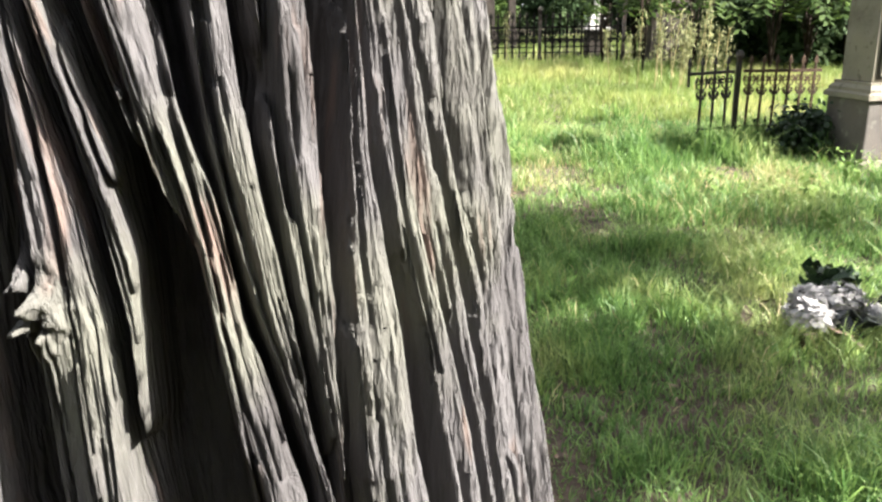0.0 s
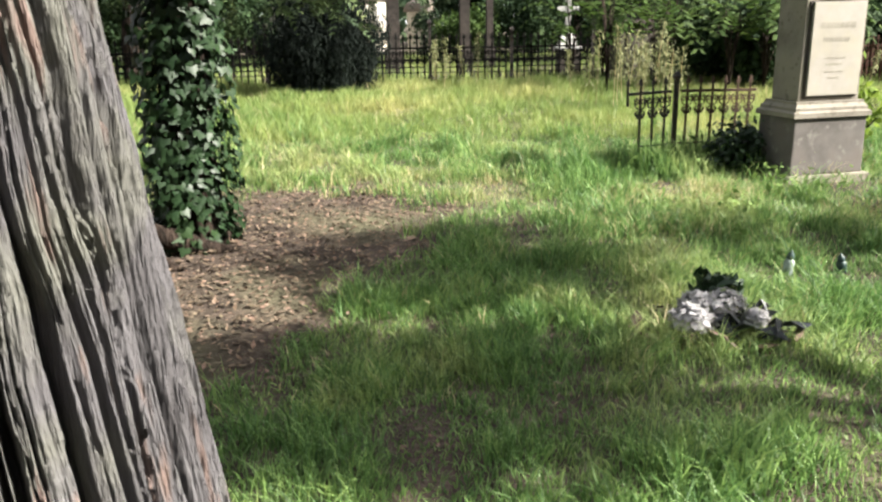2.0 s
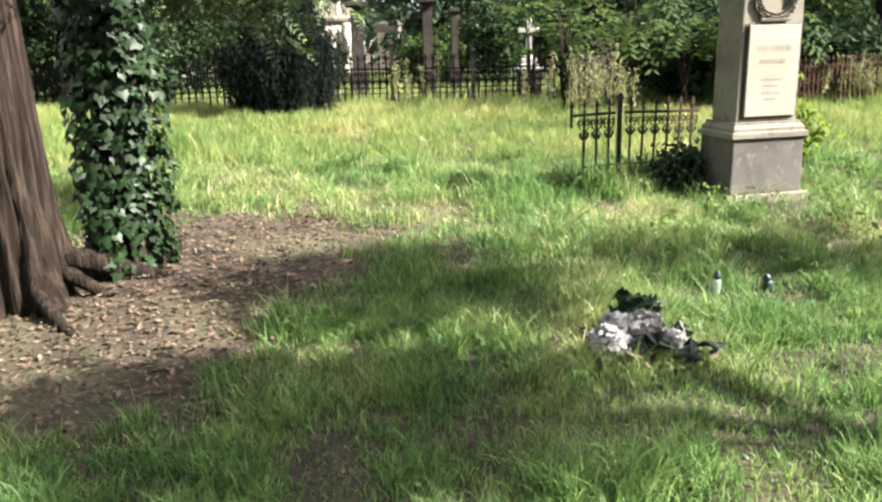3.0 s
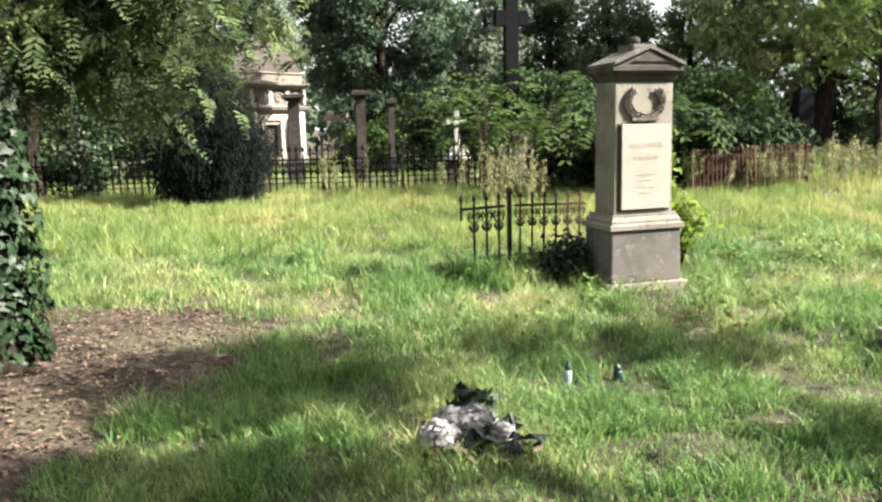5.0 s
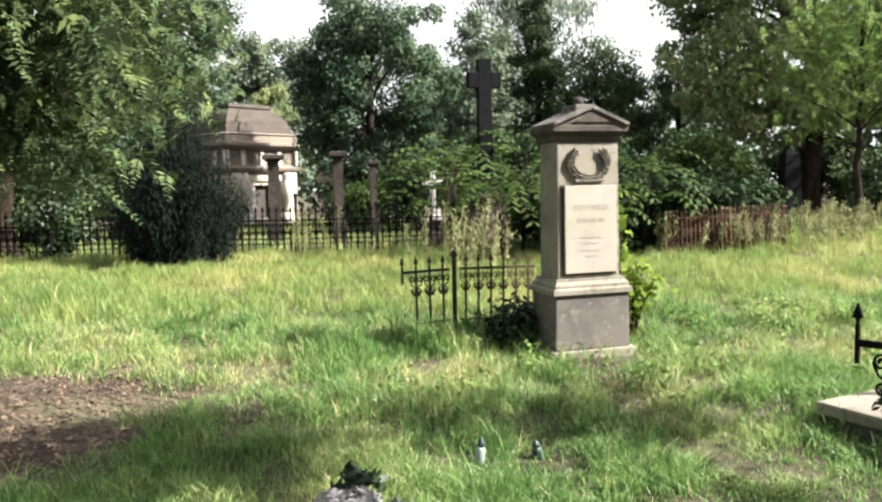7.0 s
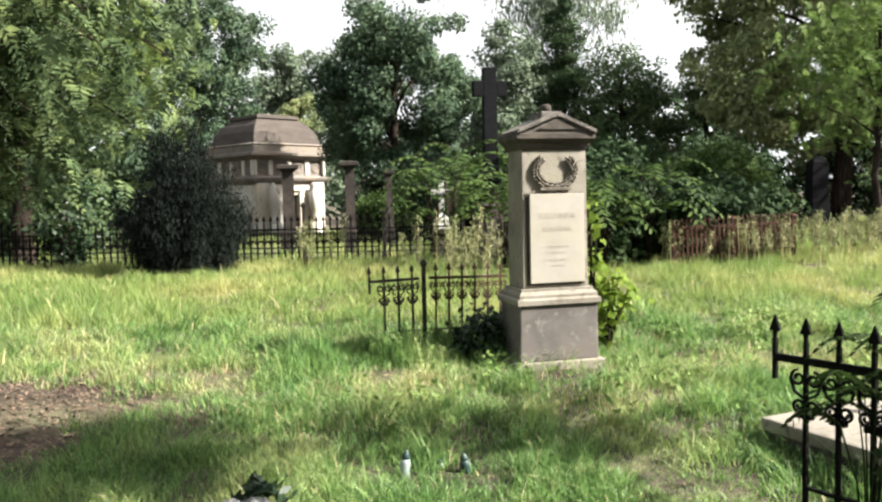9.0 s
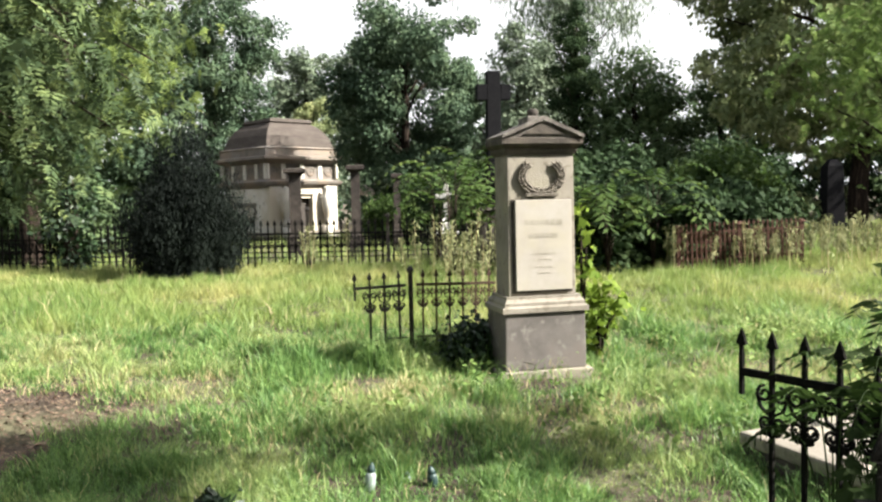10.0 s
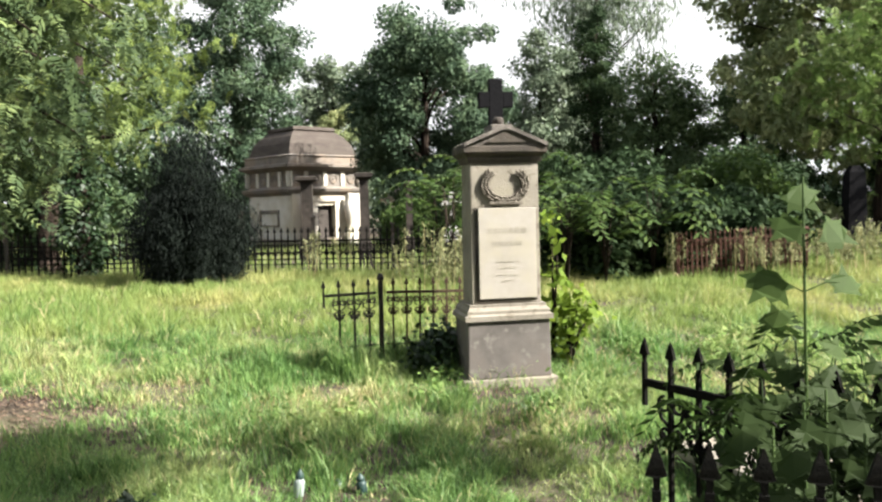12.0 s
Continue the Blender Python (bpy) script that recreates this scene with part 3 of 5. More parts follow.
    R = r + d - 0.012
    X, Y = cx - lean + R * np.cos(T), cy + 0.4 * lean + R * np.sin(T)
    ny, nx = X.shape
    i = (np.arange(ny - 1)[:, None] * nx + np.arange(nx - 1)[None]).ravel()
    quads = np.stack((i, i + 1, i + nx + 1, i + nx), 1)
    z0 = g1(cx, cy)
    ob = thing("old_tree", cx, cy, z0, "old conifer trunk with deep dark fissures in grey-brown bark", "tree")
    part("trunk", mesh_np("trunk", np.stack((X.ravel() - cx, Y.ravel() - cy, Z.ravel()), 1), quads, np.full(len(quads), 4), True), BARK_RED, ob)
    bm = bmesh.new()
    rng = random.Random(4)
    tips = [(-1.2, -0.6, 4.6), (-1.4, 0.7, 4.8), (0.3, -1.2, 5.4), (-0.6, 1.3, 5.2), (-0.3, 0.2, 7.0), (0.7, 0.5, 6.0)]
    limbs(bm, (-0.02, 0.02, 4.8), (-0.25, 0.1, 7.5), 0.11, tips, rng)
    part("upper_limbs", bm, BARK, ob, smooth=True)
    c = crown_centres(150, (-0.5, 0.2, 5.6), (1.9, 1.7, 1.9), 0.3, 0.3, 4)
    part("crown", frond_mesh("crown", c, 7, 0.28, 0.26, 0.7), LEAF_THUJA, ob)


near_trunk()


def ridged_trunk(cx, cy, r0, top, lean, name_seed, flare=0.22, rows=170, cols=150):
    """A trunk mesh, at the origin, with upright bark ridges and a flared foot."""
    T, Z = np.meshgrid(np.linspace(0, 2 * math.pi, cols), np.linspace(-0.12, top, rows))
    u = T / (2 * math.pi) * 12
    foot = np.exp(-np.clip(Z, 0, 9) / 0.28)
    r = r0 * (1 - 0.35 * Z / top) + foot * flare * (0.55 + 0.45 * np.cos(5 * T + name_seed))
    wv = u * 3 + 0.5 * vnoise(u * 1.5, Z * 2, name_seed)
    r = r - 0.042 * (1 - sstep(0, 0.34, np.abs(vnoise(wv, Z * 0.8, name_seed + 1)))) + 0.006 * vnoise(wv * 3, Z * 3, name_seed + 2)
    r[:, -1] = r[:, 0]
    X, Y = lean[0] * Z + r * np.cos(T), lean[1] * Z + r * np.sin(T)
    i = (np.arange(rows - 1)[:, None] * cols + np.arange(cols - 1)[None]).ravel()
    quads = np.stack((i, i + 1, i + cols + 1, i + cols), 1)
    return mesh_np("trunk", np.stack((X.ravel(), Y.ravel(), Z.ravel()), 1), quads, np.full(len(quads), 4), True)


def spray_branches(ob, starts, mat, per=26, count=4, size=0.2, drop=0.9, reach=1.0):
    """Hanging branches with flat sprays; starts: pairs of points in the thing's own space."""
    cs = []
    rng = random.Random(8)
    for a, b in starts:
        a, b = Vector(a), Vector(b)
        mid = a.lerp(b, 0.5) + Vector((0, 0, 0.25))
        part("branch", tube(bmesh.new(), [a, a.lerp(mid, 0.5) + Vector((0, 0, 0.08)), mid, mid.lerp(b, 0.6) + Vector((0, 0, 0.04)), b], 0.03, 6, 0.006), BARK, ob, smooth=True)
        for _ in range(per):
            k = rng.random() ** 0.7
            p = (a.lerp(mid, 2 * k) if k < 0.5 else mid.lerp(b, 2 * k - 1))
            cs.append((p.x + rng.gauss(0, 0.2) * reach, p.y + rng.gauss(0, 0.2) * reach, p.z - drop * rng.random() ** 1.5 * 0.6 + 0.1))
    part("foliage", frond_mesh("foliage", np.array(cs), count, 0.13, size, 0.9, 8), mat, ob)


def second_tree():
    x, y = -1.78, 4.45
    ob = thing("conifer_tree", x, y, g1(x, y), "brown ridged conifer trunk with spreading roots", "tree")
    part("trunk", ridged_trunk(x, y, 0.30, 6.5, (-0.02, 0.0), 3, 0.2), BARK, ob)
    for a, b, c, r in (((0.25, 0.15, 0.22), (0.62, 0.36, 0.06), (1.02, 0.42, -0.06), 0.085), ((0.2, -0.2, 0.12), (0.45, -0.45, 0.0), (0.7, -0.7, -0.08), 0.05),
                       ((-0.2, -0.3, 0.2), (-0.35, -0.65, 0.02), (-0.5, -0.95, -0.06), 0.07), ((0.3, 0.0, 0.16), (0.55, 0.02, 0.0), (0.8, -0.02, -0.07), 0.05)):
        bm = bmesh.new()
        tube(bm, [a, Vector(a).lerp(Vector(b), 0.5) + Vector((0, 0, 0.02)), b, Vector(b).lerp(Vector(c), 0.5), c], r, 10, r * 0.45)
        part("root", bm, BARK, ob, smooth=True)
    starts = [((0, 0, 3.3), (1.9, 1.2, 2.55)), ((0, 0, 3.6), (2.0, 0.8, 2.9)), ((0, 0, 3.9), (1.7, 1.9, 3.0)), ((0, 0, 3.0), (1.1, 1.7, 2.4)),
              ((0, 0, 4.3), (2.2, 1.5, 3.5)), ((0, 0, 4.6), (1.4, 2.2, 3.8)), ((0, 0, 3.2), (0.2, 2.2, 2.5)), ((0, 0, 3.5), (-0.8, 2.0, 2.6)),
              # the four branches towards -y are added, unseen, to dapple both trunks
              ((0, 0, 5.0), (2.1, 1.0, 4.3)), ((0, 0, 4.2), (2.4, -0.6, 4.3)), ((0, 0, 4.5), (2.2, -1.2, 4.7)), ((0, 0, 4.0), (2.0, -0.2, 4.0)), ((0, 0, 4.3), (2.7, -0.2, 4.4)), ((0, 0, 5.2), (0.8, 2.0, 4.4)), ((0, 0, 4.2), (-1.6, 1.4, 3.0)), ((0, 0, 3.4), (1.5, 1.6, 2.7))]
    spray_branches(ob, starts, LEAF_THUJA, 40, 4, 0.28)
    c = crown_centres(120, (0, 0.4, 6.0), (2.0, 2.0, 2.0), 0.3, 0.3, 6)
    part("crown", frond_mesh("crown", c, 7, 0.28, 0.26, 0.7), LEAF_THUJA, ob)


second_tree()


def ivy_leaf(s):
    """The outline of a lobed leaf, folded a little along its middle."""
    return [(0, -0.1 * s, 0), (0.42 * s, -0.32 * s, 0.1 * s), (0.5 * s, 0.12 * s, 0.1 * s), (0.22 * s, 0.3 * s, 0.06 * s), (0, 0.75 * s, 0.03 * s),
            (-0.22 * s, 0.3 * s, 0.06 * s), (-0.5 * s, 0.12 * s, 0.1 * s), (-0.42 * s, -0.32 * s, 0.1 * s)]


def ivy_cover(n, size, place, seed):
    """Ivy leaves: place(rng) gives a point and its outward way."""
    rng = random.Random(seed)
    vs, fs = [], []
    for _ in range(n):
        p, out = place(rng)
        out = (out + Vector((rng.gauss(0, 0.35), rng.gauss(0, 0.35), rng.gauss(0.1, 0.3)))).normalized()
        down = (Vector((rng.gauss(0, 0.5), rng.gauss(0, 0.5), -1)))
        down = (down - out * down.dot(out)).normalized()
        side = down.cross(out)
        k = len(vs)
        for lx, ly, lz in ivy_leaf(size * rng.uniform(0.6, 1.3)):
            vs.append(p + side * lx + down * ly - out * lz)
        fs += [k, k + 1, k + 2, k + 3, k + 4, k, k + 4, k + 5, k + 6, k + 7]
    return mesh_np("ivy", np.array([tuple(v) for v in vs]), np.array(fs), np.full(n * 2, 5))


def ivy_tree():
    x, y = -1.27, 5.0
    ob = thing("ivy_tree", x, y, g1(x, y), "tree trunk wrapped thickly in dark glossy ivy", "tree")
    part("trunk", ridged_trunk(x, y, 0.17, 5.5, (0.03, 0.0), 5, 0.1, 120, 100), BARK, ob)

    def place(rng):
        z = rng.random() ** 1.15 * 4.2
        a = rng.uniform(0, 2 * math.pi)
        r = 0.225 + 0.05 * math.sin(3 * a + 2.3 * z) + rng.uniform(-0.05, 0.07) + 0.05 * max(0, z - 1.8)
        return Vector((0.03 * z + r * math.cos(a), r * math.sin(a), z)), Vector((math.cos(a), math.sin(a), 0.15))
    part("ivy", ivy_cover(5200, 0.07, place, 3), LEAF_IVY, ob)
    bm = bmesh.new()
    tube(bm, [(0.08, -0.05, 1.35), (0.16, -0.12, 1.6), (0.2, -0.12, 1.9), (0.34, -0.2, 2.3)], 0.05, 8, 0.03)
    part("branch_stub", bm, BARK, ob, smooth=True)
    starts = [((0, 0, 2.9), (0.9, 0.5, 2.35)), ((0, 0, 3.2), (1.3, 0.2, 2.6)), ((0, 0, 3.5), (1.4, 0.9, 2.9)), ((0, 0, 2.7), (0.5, 1.0, 2.2)), ((0, 0, 3.9), (1.5, 0.4, 3.3)),
              ((0, 0, 2.6), (0.5, -0.3, 2.15)), ((0, 0, 3.0), (-0.9, 0.8, 2.3)), ((0, 0, 4.3), (1.2, 1.3, 3.6)), ((0, 0, 2.5), (1.25, 0.9, 1.95)), ((0, 0, 2.4), (0.9, 1.4, 1.9)),
              ((0, 0, 2.3), (0.5, 1.0, 1.85)), ((0, 0, 2.7), (1.45, 1.6, 2.15)), ((0, 0, 2.3), (0.1, 1.7, 1.8)), ((0, 0, 2.3), (-0.4, 1.8, 1.85)), ((0, 0, 3.0), (1.75, 1.1, 2.5)),
              ((0, 0, 3.2), (1.7, 1.9, 2.75)), ((0, 0, 2.8), (0.9, 2.2, 2.2)), ((0, 0, 3.6), (1.8, 1.5, 3.1)), ((0, 0, 2.5), (-1.0, 1.5, 2.0))]
    spray_branches(ob, starts, LEAF_THUJA, 40, 4, 0.26)


ivy_tree()


# ---- the gravestone ----
def stele():
    x, y = 3.62, 6.72
    ob = thing("gravestone", x, y, g1(x, y) - 0.03, "tall sandstone gravestone with plaque, wreath and gabled cap", "gravestone", rz=14)
    b = -0.02
    part("base_slab", box(bmesh.new(), -0.40, 0.40, -0.29, 0.29, b, 0.08, 0.012), STONE, ob)
    part("plinth", box(bmesh.new(), -0.355, 0.355, -0.245, 0.245, 0.08, 0.56, 0.012, 0.006), STONE_GREY, ob, "grey stone plinth with pale drip stains")
    bm = bmesh.new()
    lathe_rect(bm, [(0.375, 0.262, 0.56), (0.375, 0.262, 0.60), (0.35, 0.24, 0.615), (0.35, 0.24, 0.64), (0.325, 0.21, 0.67), (0.325, 0.21, 0.69)])
    part("base_moulding", bm, STONE, ob)
    part("shaft", box(bmesh.new(), -0.295, 0.295, -0.175, 0.175, 0.69, 1.855, 0.01, 0.006), STONE, ob)
    # dark sheet behind the plaque, showing wider at its left and bottom
    bm = bmesh.new()
    box(bm, -0.262, 0.262, -0.18, -0.168, 0.715, 1.49)
    part("plaque_border", bm, STONE_DARK, ob, "dark edge round the plaque, wider left and below")
    plaque = part("plaque", box(bmesh.new(), -0.236, 0.256, -0.2, -0.176, 0.735, 1.485, 0.006), PLAQUE, ob, "pale inscribed stone plaque")
    rng = random.Random(2)
    for z, h, spans in ((1.30, 0.055, ((-0.16, -0.12), (-0.10, -0.075), (-0.055, 0.01), (0.02, 0.06), (0.068, 0.11), (0.12, 0.17))),
                        (1.19, 0.045, ((-0.12, -0.075), (-0.068, -0.03), (-0.02, 0.02), (0.028, 0.06), (0.066, 0.10), (0.105, 0.135))),
                        (1.04, 0.018, ((-0.10, 0.11),)), (0.99, 0.018, ((-0.07, 0.08),)), (0.93, 0.018, ((-0.09, 0.10),)), (0.88, 0.018, ((-0.05, 0.06),))):
        bm = bmesh.new()
        for a, c in spans:
            k = a
            while k < c:
                s = min(c, k + rng.uniform(0.012, 0.022))
                box(bm, k, s - 0.004, -0.2018, -0.199, z - h / 2 * rng.uniform(0.5, 1), z + h / 2 * rng.uniform(0.6, 1))
                k = s
        tagged(part("inscription_line", bm, LETTER, plaque), kind="stuff")
    # the laurel wreath
    bm = bmesh.new()
    tube(bm, [(0.172 * math.sin(a), -0.185, 1.675 - 0.13 * math.cos(a)) for a in np.linspace(-2.35, 2.35, 25)], 0.013, 6)
    wreath = part("wreath", bm, CARVED, ob, "carved dark laurel wreath")
    lf = bmesh.new()
    wr = random.Random(4)
    for k in np.linspace(-2.4, 2.4, 30):
        for s in (-1, 0, 1):
            k2 = k + wr.uniform(-0.05, 0.05)
            p = Vector(((0.172 + s * 0.024) * math.sin(k2), -0.188, 1.675 - (0.13 + s * 0.022) * math.cos(k2)))
            way = Vector((math.cos(k), 0, math.sin(k))) * (1 if k > 0 else -1) + Vector((math.sin(k), 0, -math.cos(k))) * s * wr.uniform(0.4, 1.0)
            way.normalize()
            sd = way.cross(Vector((0, 1, 0)))
            sz = wr.uniform(0.75, 1.15)
            a, t, l, r, m = (lf.verts.new(p + q * sz) for q in (-way * 0.025, way * 0.034, sd * 0.015, -sd * 0.015, Vector((0, -0.022, 0))))
            for q in ((a, l, m), (l, t, m), (t, r, m), (r, a, m)):
                lf.faces.new(q)
    part("laurel_leaves", lf, CARVED, wreath)
    part("wreath_ribbon", box(bmesh.new(), -0.14, 0.14, -0.205, -0.172, 1.512, 1.536, 0.004), CARVED, wreath)
    # the cap
    bm = bmesh.new()
    lathe_rect(bm, [(0.30, 0.18, 1.855), (0.315, 0.195, 1.885), (0.315, 0.195, 1.905), (0.342, 0.228, 1.93), (0.35, 0.236, 1.942), (0.35, 0.236, 1.982), (0.338, 0.225, 1.992)])
    # soffit shade is put into the dark stone here and on the gable relief
    part("cap_cornice", bm, STONE_DARK, ob, "projecting cornice darkened for its soffit shade")
    bm = bmesh.new()
    prof = [(-0.345, 1.992), (0.345, 1.992), (0.345, 2.01), (0.09, 2.12), (-0.09, 2.12), (-0.345, 2.01)]
    fr, bk = [bm.verts.new((px, -0.228, pz)) for px, pz in prof], [bm.verts.new((px, 0.228, pz)) for px, pz in prof]
    bm.faces.new(fr), bm.faces.new(bk[::-1])
    for i in range(6):
        bm.faces.new((fr[i], fr[(i + 1) % 6], bk[(i + 1) % 6], bk[i]))
    part("cap_roof", bm, STONE_CAP, ob)
    for s in (-1, 1):
        bm = bmesh.new()
        a, c = (s * 0.352, 2.014), (s * 0.0, 2.165)
        v = []
        for yy in (-0.258, -0.215):
            for px, pz, dz in ((a[0], a[1], 0), (c[0], c[1], 0), (c[0], c[1], -0.035), (a[0], a[1], -0.028)):
                v.append(bm.verts.new((px, yy, pz + dz)))
        for q in ((0, 1, 2, 3), (7, 6, 5, 4), (0, 4, 5, 1), (3, 2, 6, 7), (0, 3, 7, 4), (1, 5, 6, 2)):
            bm.faces.new([v[i] for i in q])
        part("gable_moulding", bm, STONE_CAP, ob)
    bm = bmesh.new()
    tri = [(-0.17, 2.018), (0.17, 2.018), (0, 2.112)]
    v = [bm.verts.new((px, yy, pz)) for yy in (-0.243, -0.222) for px, pz in tri]
    for q in ((0, 1, 2), (5, 4, 3), (0, 3, 4, 1), (1, 4, 5, 2), (2, 5, 3, 0)):
        bm.faces.new([v[i] for i in q])
    part("gable_relief", bm, STONE_DARK, ob)
    part("cap_block", box(bmesh.new(), -0.09, 0.09, -0.13, 0.13, 2.11, 2.175, 0.01), STONE_CAP, ob)
    bm = bmesh.new()
    lathe(bm, [(0.03, 2.172), (0.045, 2.18), (0.05, 2.215), (0.042, 2.235), (0.03, 2.245)], 10)
    part("cap_knob", bm, STONE_DARK, ob, smooth=True)


def lathe_rect(bm, rings):
    """Stacked rectangles (half width, half depth, z)."""
    rs = [[bm.verts.new((sx * w, sy * d, z)) for sx, sy in ((-1, -1), (1, -1), (1, 1), (-1, 1))] for w, d, z in rings]
    for a, b in zip(rs, rs[1:]):
        for i in range(4):
            bm.faces.new((a[i], a[(i + 1) % 4], b[(i + 1) % 4], b[i]))
    bm.faces.new(rs[0][::-1])
    bm.faces.new(rs[-1])
    return bm


stele()


# ---- iron railings ----
def spear(size=1.0):
    """The arrow head of a railing bar, at the bar's top."""
    bm = bmesh.new()
    s = size
    rings = [(0.006, 0.006, 0), (0.008, 0.008, 0.03), (0.024, 0.007, 0.034), (0.018, 0.008, 0.05), (0.012, 0.007, 0.07), (0.002, 0.002, 0.10)]
    return lathe_rect(bm, [(w * s, d * s, z * s) for w, d, z in rings])


def scroll(bm, cx, cz, r, turn, hand, n=16, y=0.0, th=0.005):
    """A volute in the upright plane."""
    pts = []
    for i in range(n + 1):
        k = i / n
        a = turn + hand * k * 2 * math.pi * 1.35
        q = r * (1 - 0.75 * k)
        pts.append((cx + q * math.cos(a), y, cz + q * math.sin(a)))
    return tube(bm, pts, th, 4)


SHARED = {}


def shared(key, build):
    if key not in SHARED:
        me = bpy.data.meshes.new(key)
        bm = build()
        bmesh.ops.recalc_face_normals(bm, faces=bm.faces)
        bm.to_mesh(me)
        bm.free()
        SHARED[key] = me
    return SHARED[key]


def bar_mesh(h, w):
    return box(bmesh.new(), -w / 2, w / 2, -w / 2, w / 2, 0, h)


def ornament(sz):
    """The pair of volutes under the rail on each bar."""
    bm = bmesh.new()
    for hand in (-1, 1):
        scroll(bm, hand * 0.021 * sz, -0.035 * sz, 0.021 * sz, math.pi / 2, -hand, th=0.0045 * sz)
        scroll(bm, hand * 0.017 * sz, -0.105 * sz, 0.018 * sz, -math.pi / 2, hand, th=0.0045 * sz)
        tube(bm, [(hand * 0.042 * sz, 0, -0.035 * sz), (hand * 0.03 * sz, 0, -0.07 * sz), (hand * 0.006 * sz, 0, -0.085 * sz)], 0.0045 * sz, 4)
    box(bm, -0.02 * sz, 0.02 * sz, -0.008 * sz, 0.008 * sz, -0.135 * sz, -0.118 * sz)
    return bm


def railing(name, a, b, bars, height, mat, label, bar=0.014, spears=True, lower=True, key="r", sz=1.0, group="", z=None, rail=0.018, follow=True, top=0.06, rings=0, stub=False, orn=0.0):
    """A run of iron bars from a to b (plan points); height: of the upper rail above the ground."""
    ax, ay = a
    length, turn = math.hypot(b[0] - ax, b[1] - ay), math.degrees(math.atan2(b[1] - ay, b[0] - ax))
    ob = thing(name, ax, ay, g1(ax, ay) if z is None else z, label, "fence", rz=turn, group=group, ry=-math.degrees(math.atan2(g1(*b) - g1(ax, ay), length)) if follow else 0)
    part("upper_rail", box(bmesh.new(), length * 0.5 / bars - 0.008 if stub else 0, length, -0.012, 0.012, height - rail, height, 0.003), mat, ob)
    if lower:
        part("lower_rail", box(bmesh.new(), length * 1.5 / bars - 0.008 if stub else 0, length, -0.01, 0.01, height * 0.30, height * 0.30 + 0.014), mat, ob)
    for i in range(bars):
        px = length * (i + 0.5) / bars
        short = stub and i == 0
        p = part("bar", shared(key + ("stub" if short else "bar"), lambda: bar_mesh(top + 0.12 if short else height + top, bar)), None, ob)
        p.location = (px, 0, height - 0.12 if short else 0)
        if not p.data.materials:
            p.data.materials.append(mat)
        if spears:
            p = part("spearhead", shared(key + "spear", lambda: spear(sz)), None, ob)
            p.location = (px, 0, height + top - 0.002)
            if not p.data.materials:
                p.data.materials.append(mat)
        if short:
            continue
        p = part("scroll", shared(key + "orn", lambda: ornament(orn or sz)), None, ob)
        p.location = (px, 0, height - rail)
        if not p.data.materials:
            p.data.materials.append(mat)
    if rings:
        for i in range(bars - 1):
            p = part("ring", shared(key + "ring", lambda: tube(bmesh.new(), [(rings * math.cos(a), 0, rings * math.sin(a)) for a in np.linspace(0, 2 * math.pi, 13)], bar * 0.4, 4)), None, ob)
            p.location = (length * (i + 1) / bars, 0, height * 0.55)
            if not p.data.materials:
                p.data.materials.append(mat)
    return ob


def post(name, x, y, z0, h, w, mat, label):
    ob = thing(name, x, y, z0, label, "fence post")
    bm = bmesh.new()
    lathe(bm, [(w / 2, -0.1), (w / 2, h * 0.93), (w * 0.75, h * 0.935), (w * 0.75, h * 0.96), (w * 0.4, h)], square=True)
    part("shaft", bm, mat, ob)
    bm = bmesh.new()
    lathe(bm, [(w * 0.75, -0.02), (w * 0.75, h * 0.12), (w * 0.55, h * 0.15)], square=True)
    part("foot", bm, mat, ob)
    return ob


railing("grave_railing", (2.0, 6.86), (2.50, 7.08), 4, 0.70, IRON, "black iron grave railing with spearheads and scrolls", key="ga", sz=0.95, orn=1.55, stub=True, bar=0.017, top=0.03, rail=0.026)
railing("grave_railing", (2.58, 7.10), (3.30, 7.22), 6, 0.70, RUSTY, "rust-brown iron grave railing with spearheads and scrolls", key="gb", sz=0.95, orn=1.4, bar=0.017, top=0.03, rail=0.026)
post("railing_post", 2.54, 7.09, g1(2.54, 7.09), 0.86, 0.04, IRON, "black iron post between two railing panels")

# the enclosure beside the slab
railing("plot_railing", (4.14, 3.49), (4.82, 2.49), 8, 0.86, IRON_BLACK, "black iron plot railing with arrow heads and scrolls", key="na", sz=1.1, orn=1.8, bar=0.019, top=0.07, follow=False, z=0.10, rail=0.035, stub=True)
railing("plot_railing", (3.81, 1.68), (4.95, 1.50), 10, 0.98, IRON_BLACK, "dark front railing of a plot with arrow heads", key="nb", sz=1.05, bar=0.02, top=0.06, follow=False, z=0.04, rail=0.03)

# the long railing at the far side of the meadow
FAR_Y = 15.0
for i in range(9):
    x0 = -10.2 + i * 1.5
    railing("long_railing", (x0, FAR_Y), (x0 + 1.42, FAR_Y), 11, 0.66, IRON_BLACK, "dark cast iron railing along the far graves", key="fa", sz=1.5, orn=1.9, bar=0.03, top=0.1, group="far railing", rail=0.035, rings=0.07)
for i in range(10):
    post("long_railing_post", -10.24 + i * 1.5, FAR_Y, g1(-10.2 + i * 1.5, FAR_Y), 1.15 if i % 2 else 1.0, 0.06, IRON, "slim dark iron railing post")

# the red rusted railing
for i in range(2):
    x0 = 6.44 + i * 0.98
    railing("red_railing", (x0, 12.24 + 0.1 * i), (x0 + 0.93, 12.24 + 0.1 * i), 13, 0.60, RED_IRON, "red-brown rusted iron railing with spikes", key="ra", sz=0.9, orn=1.2, bar=0.026, top=0.05, rail=0.03, rings=0.035)
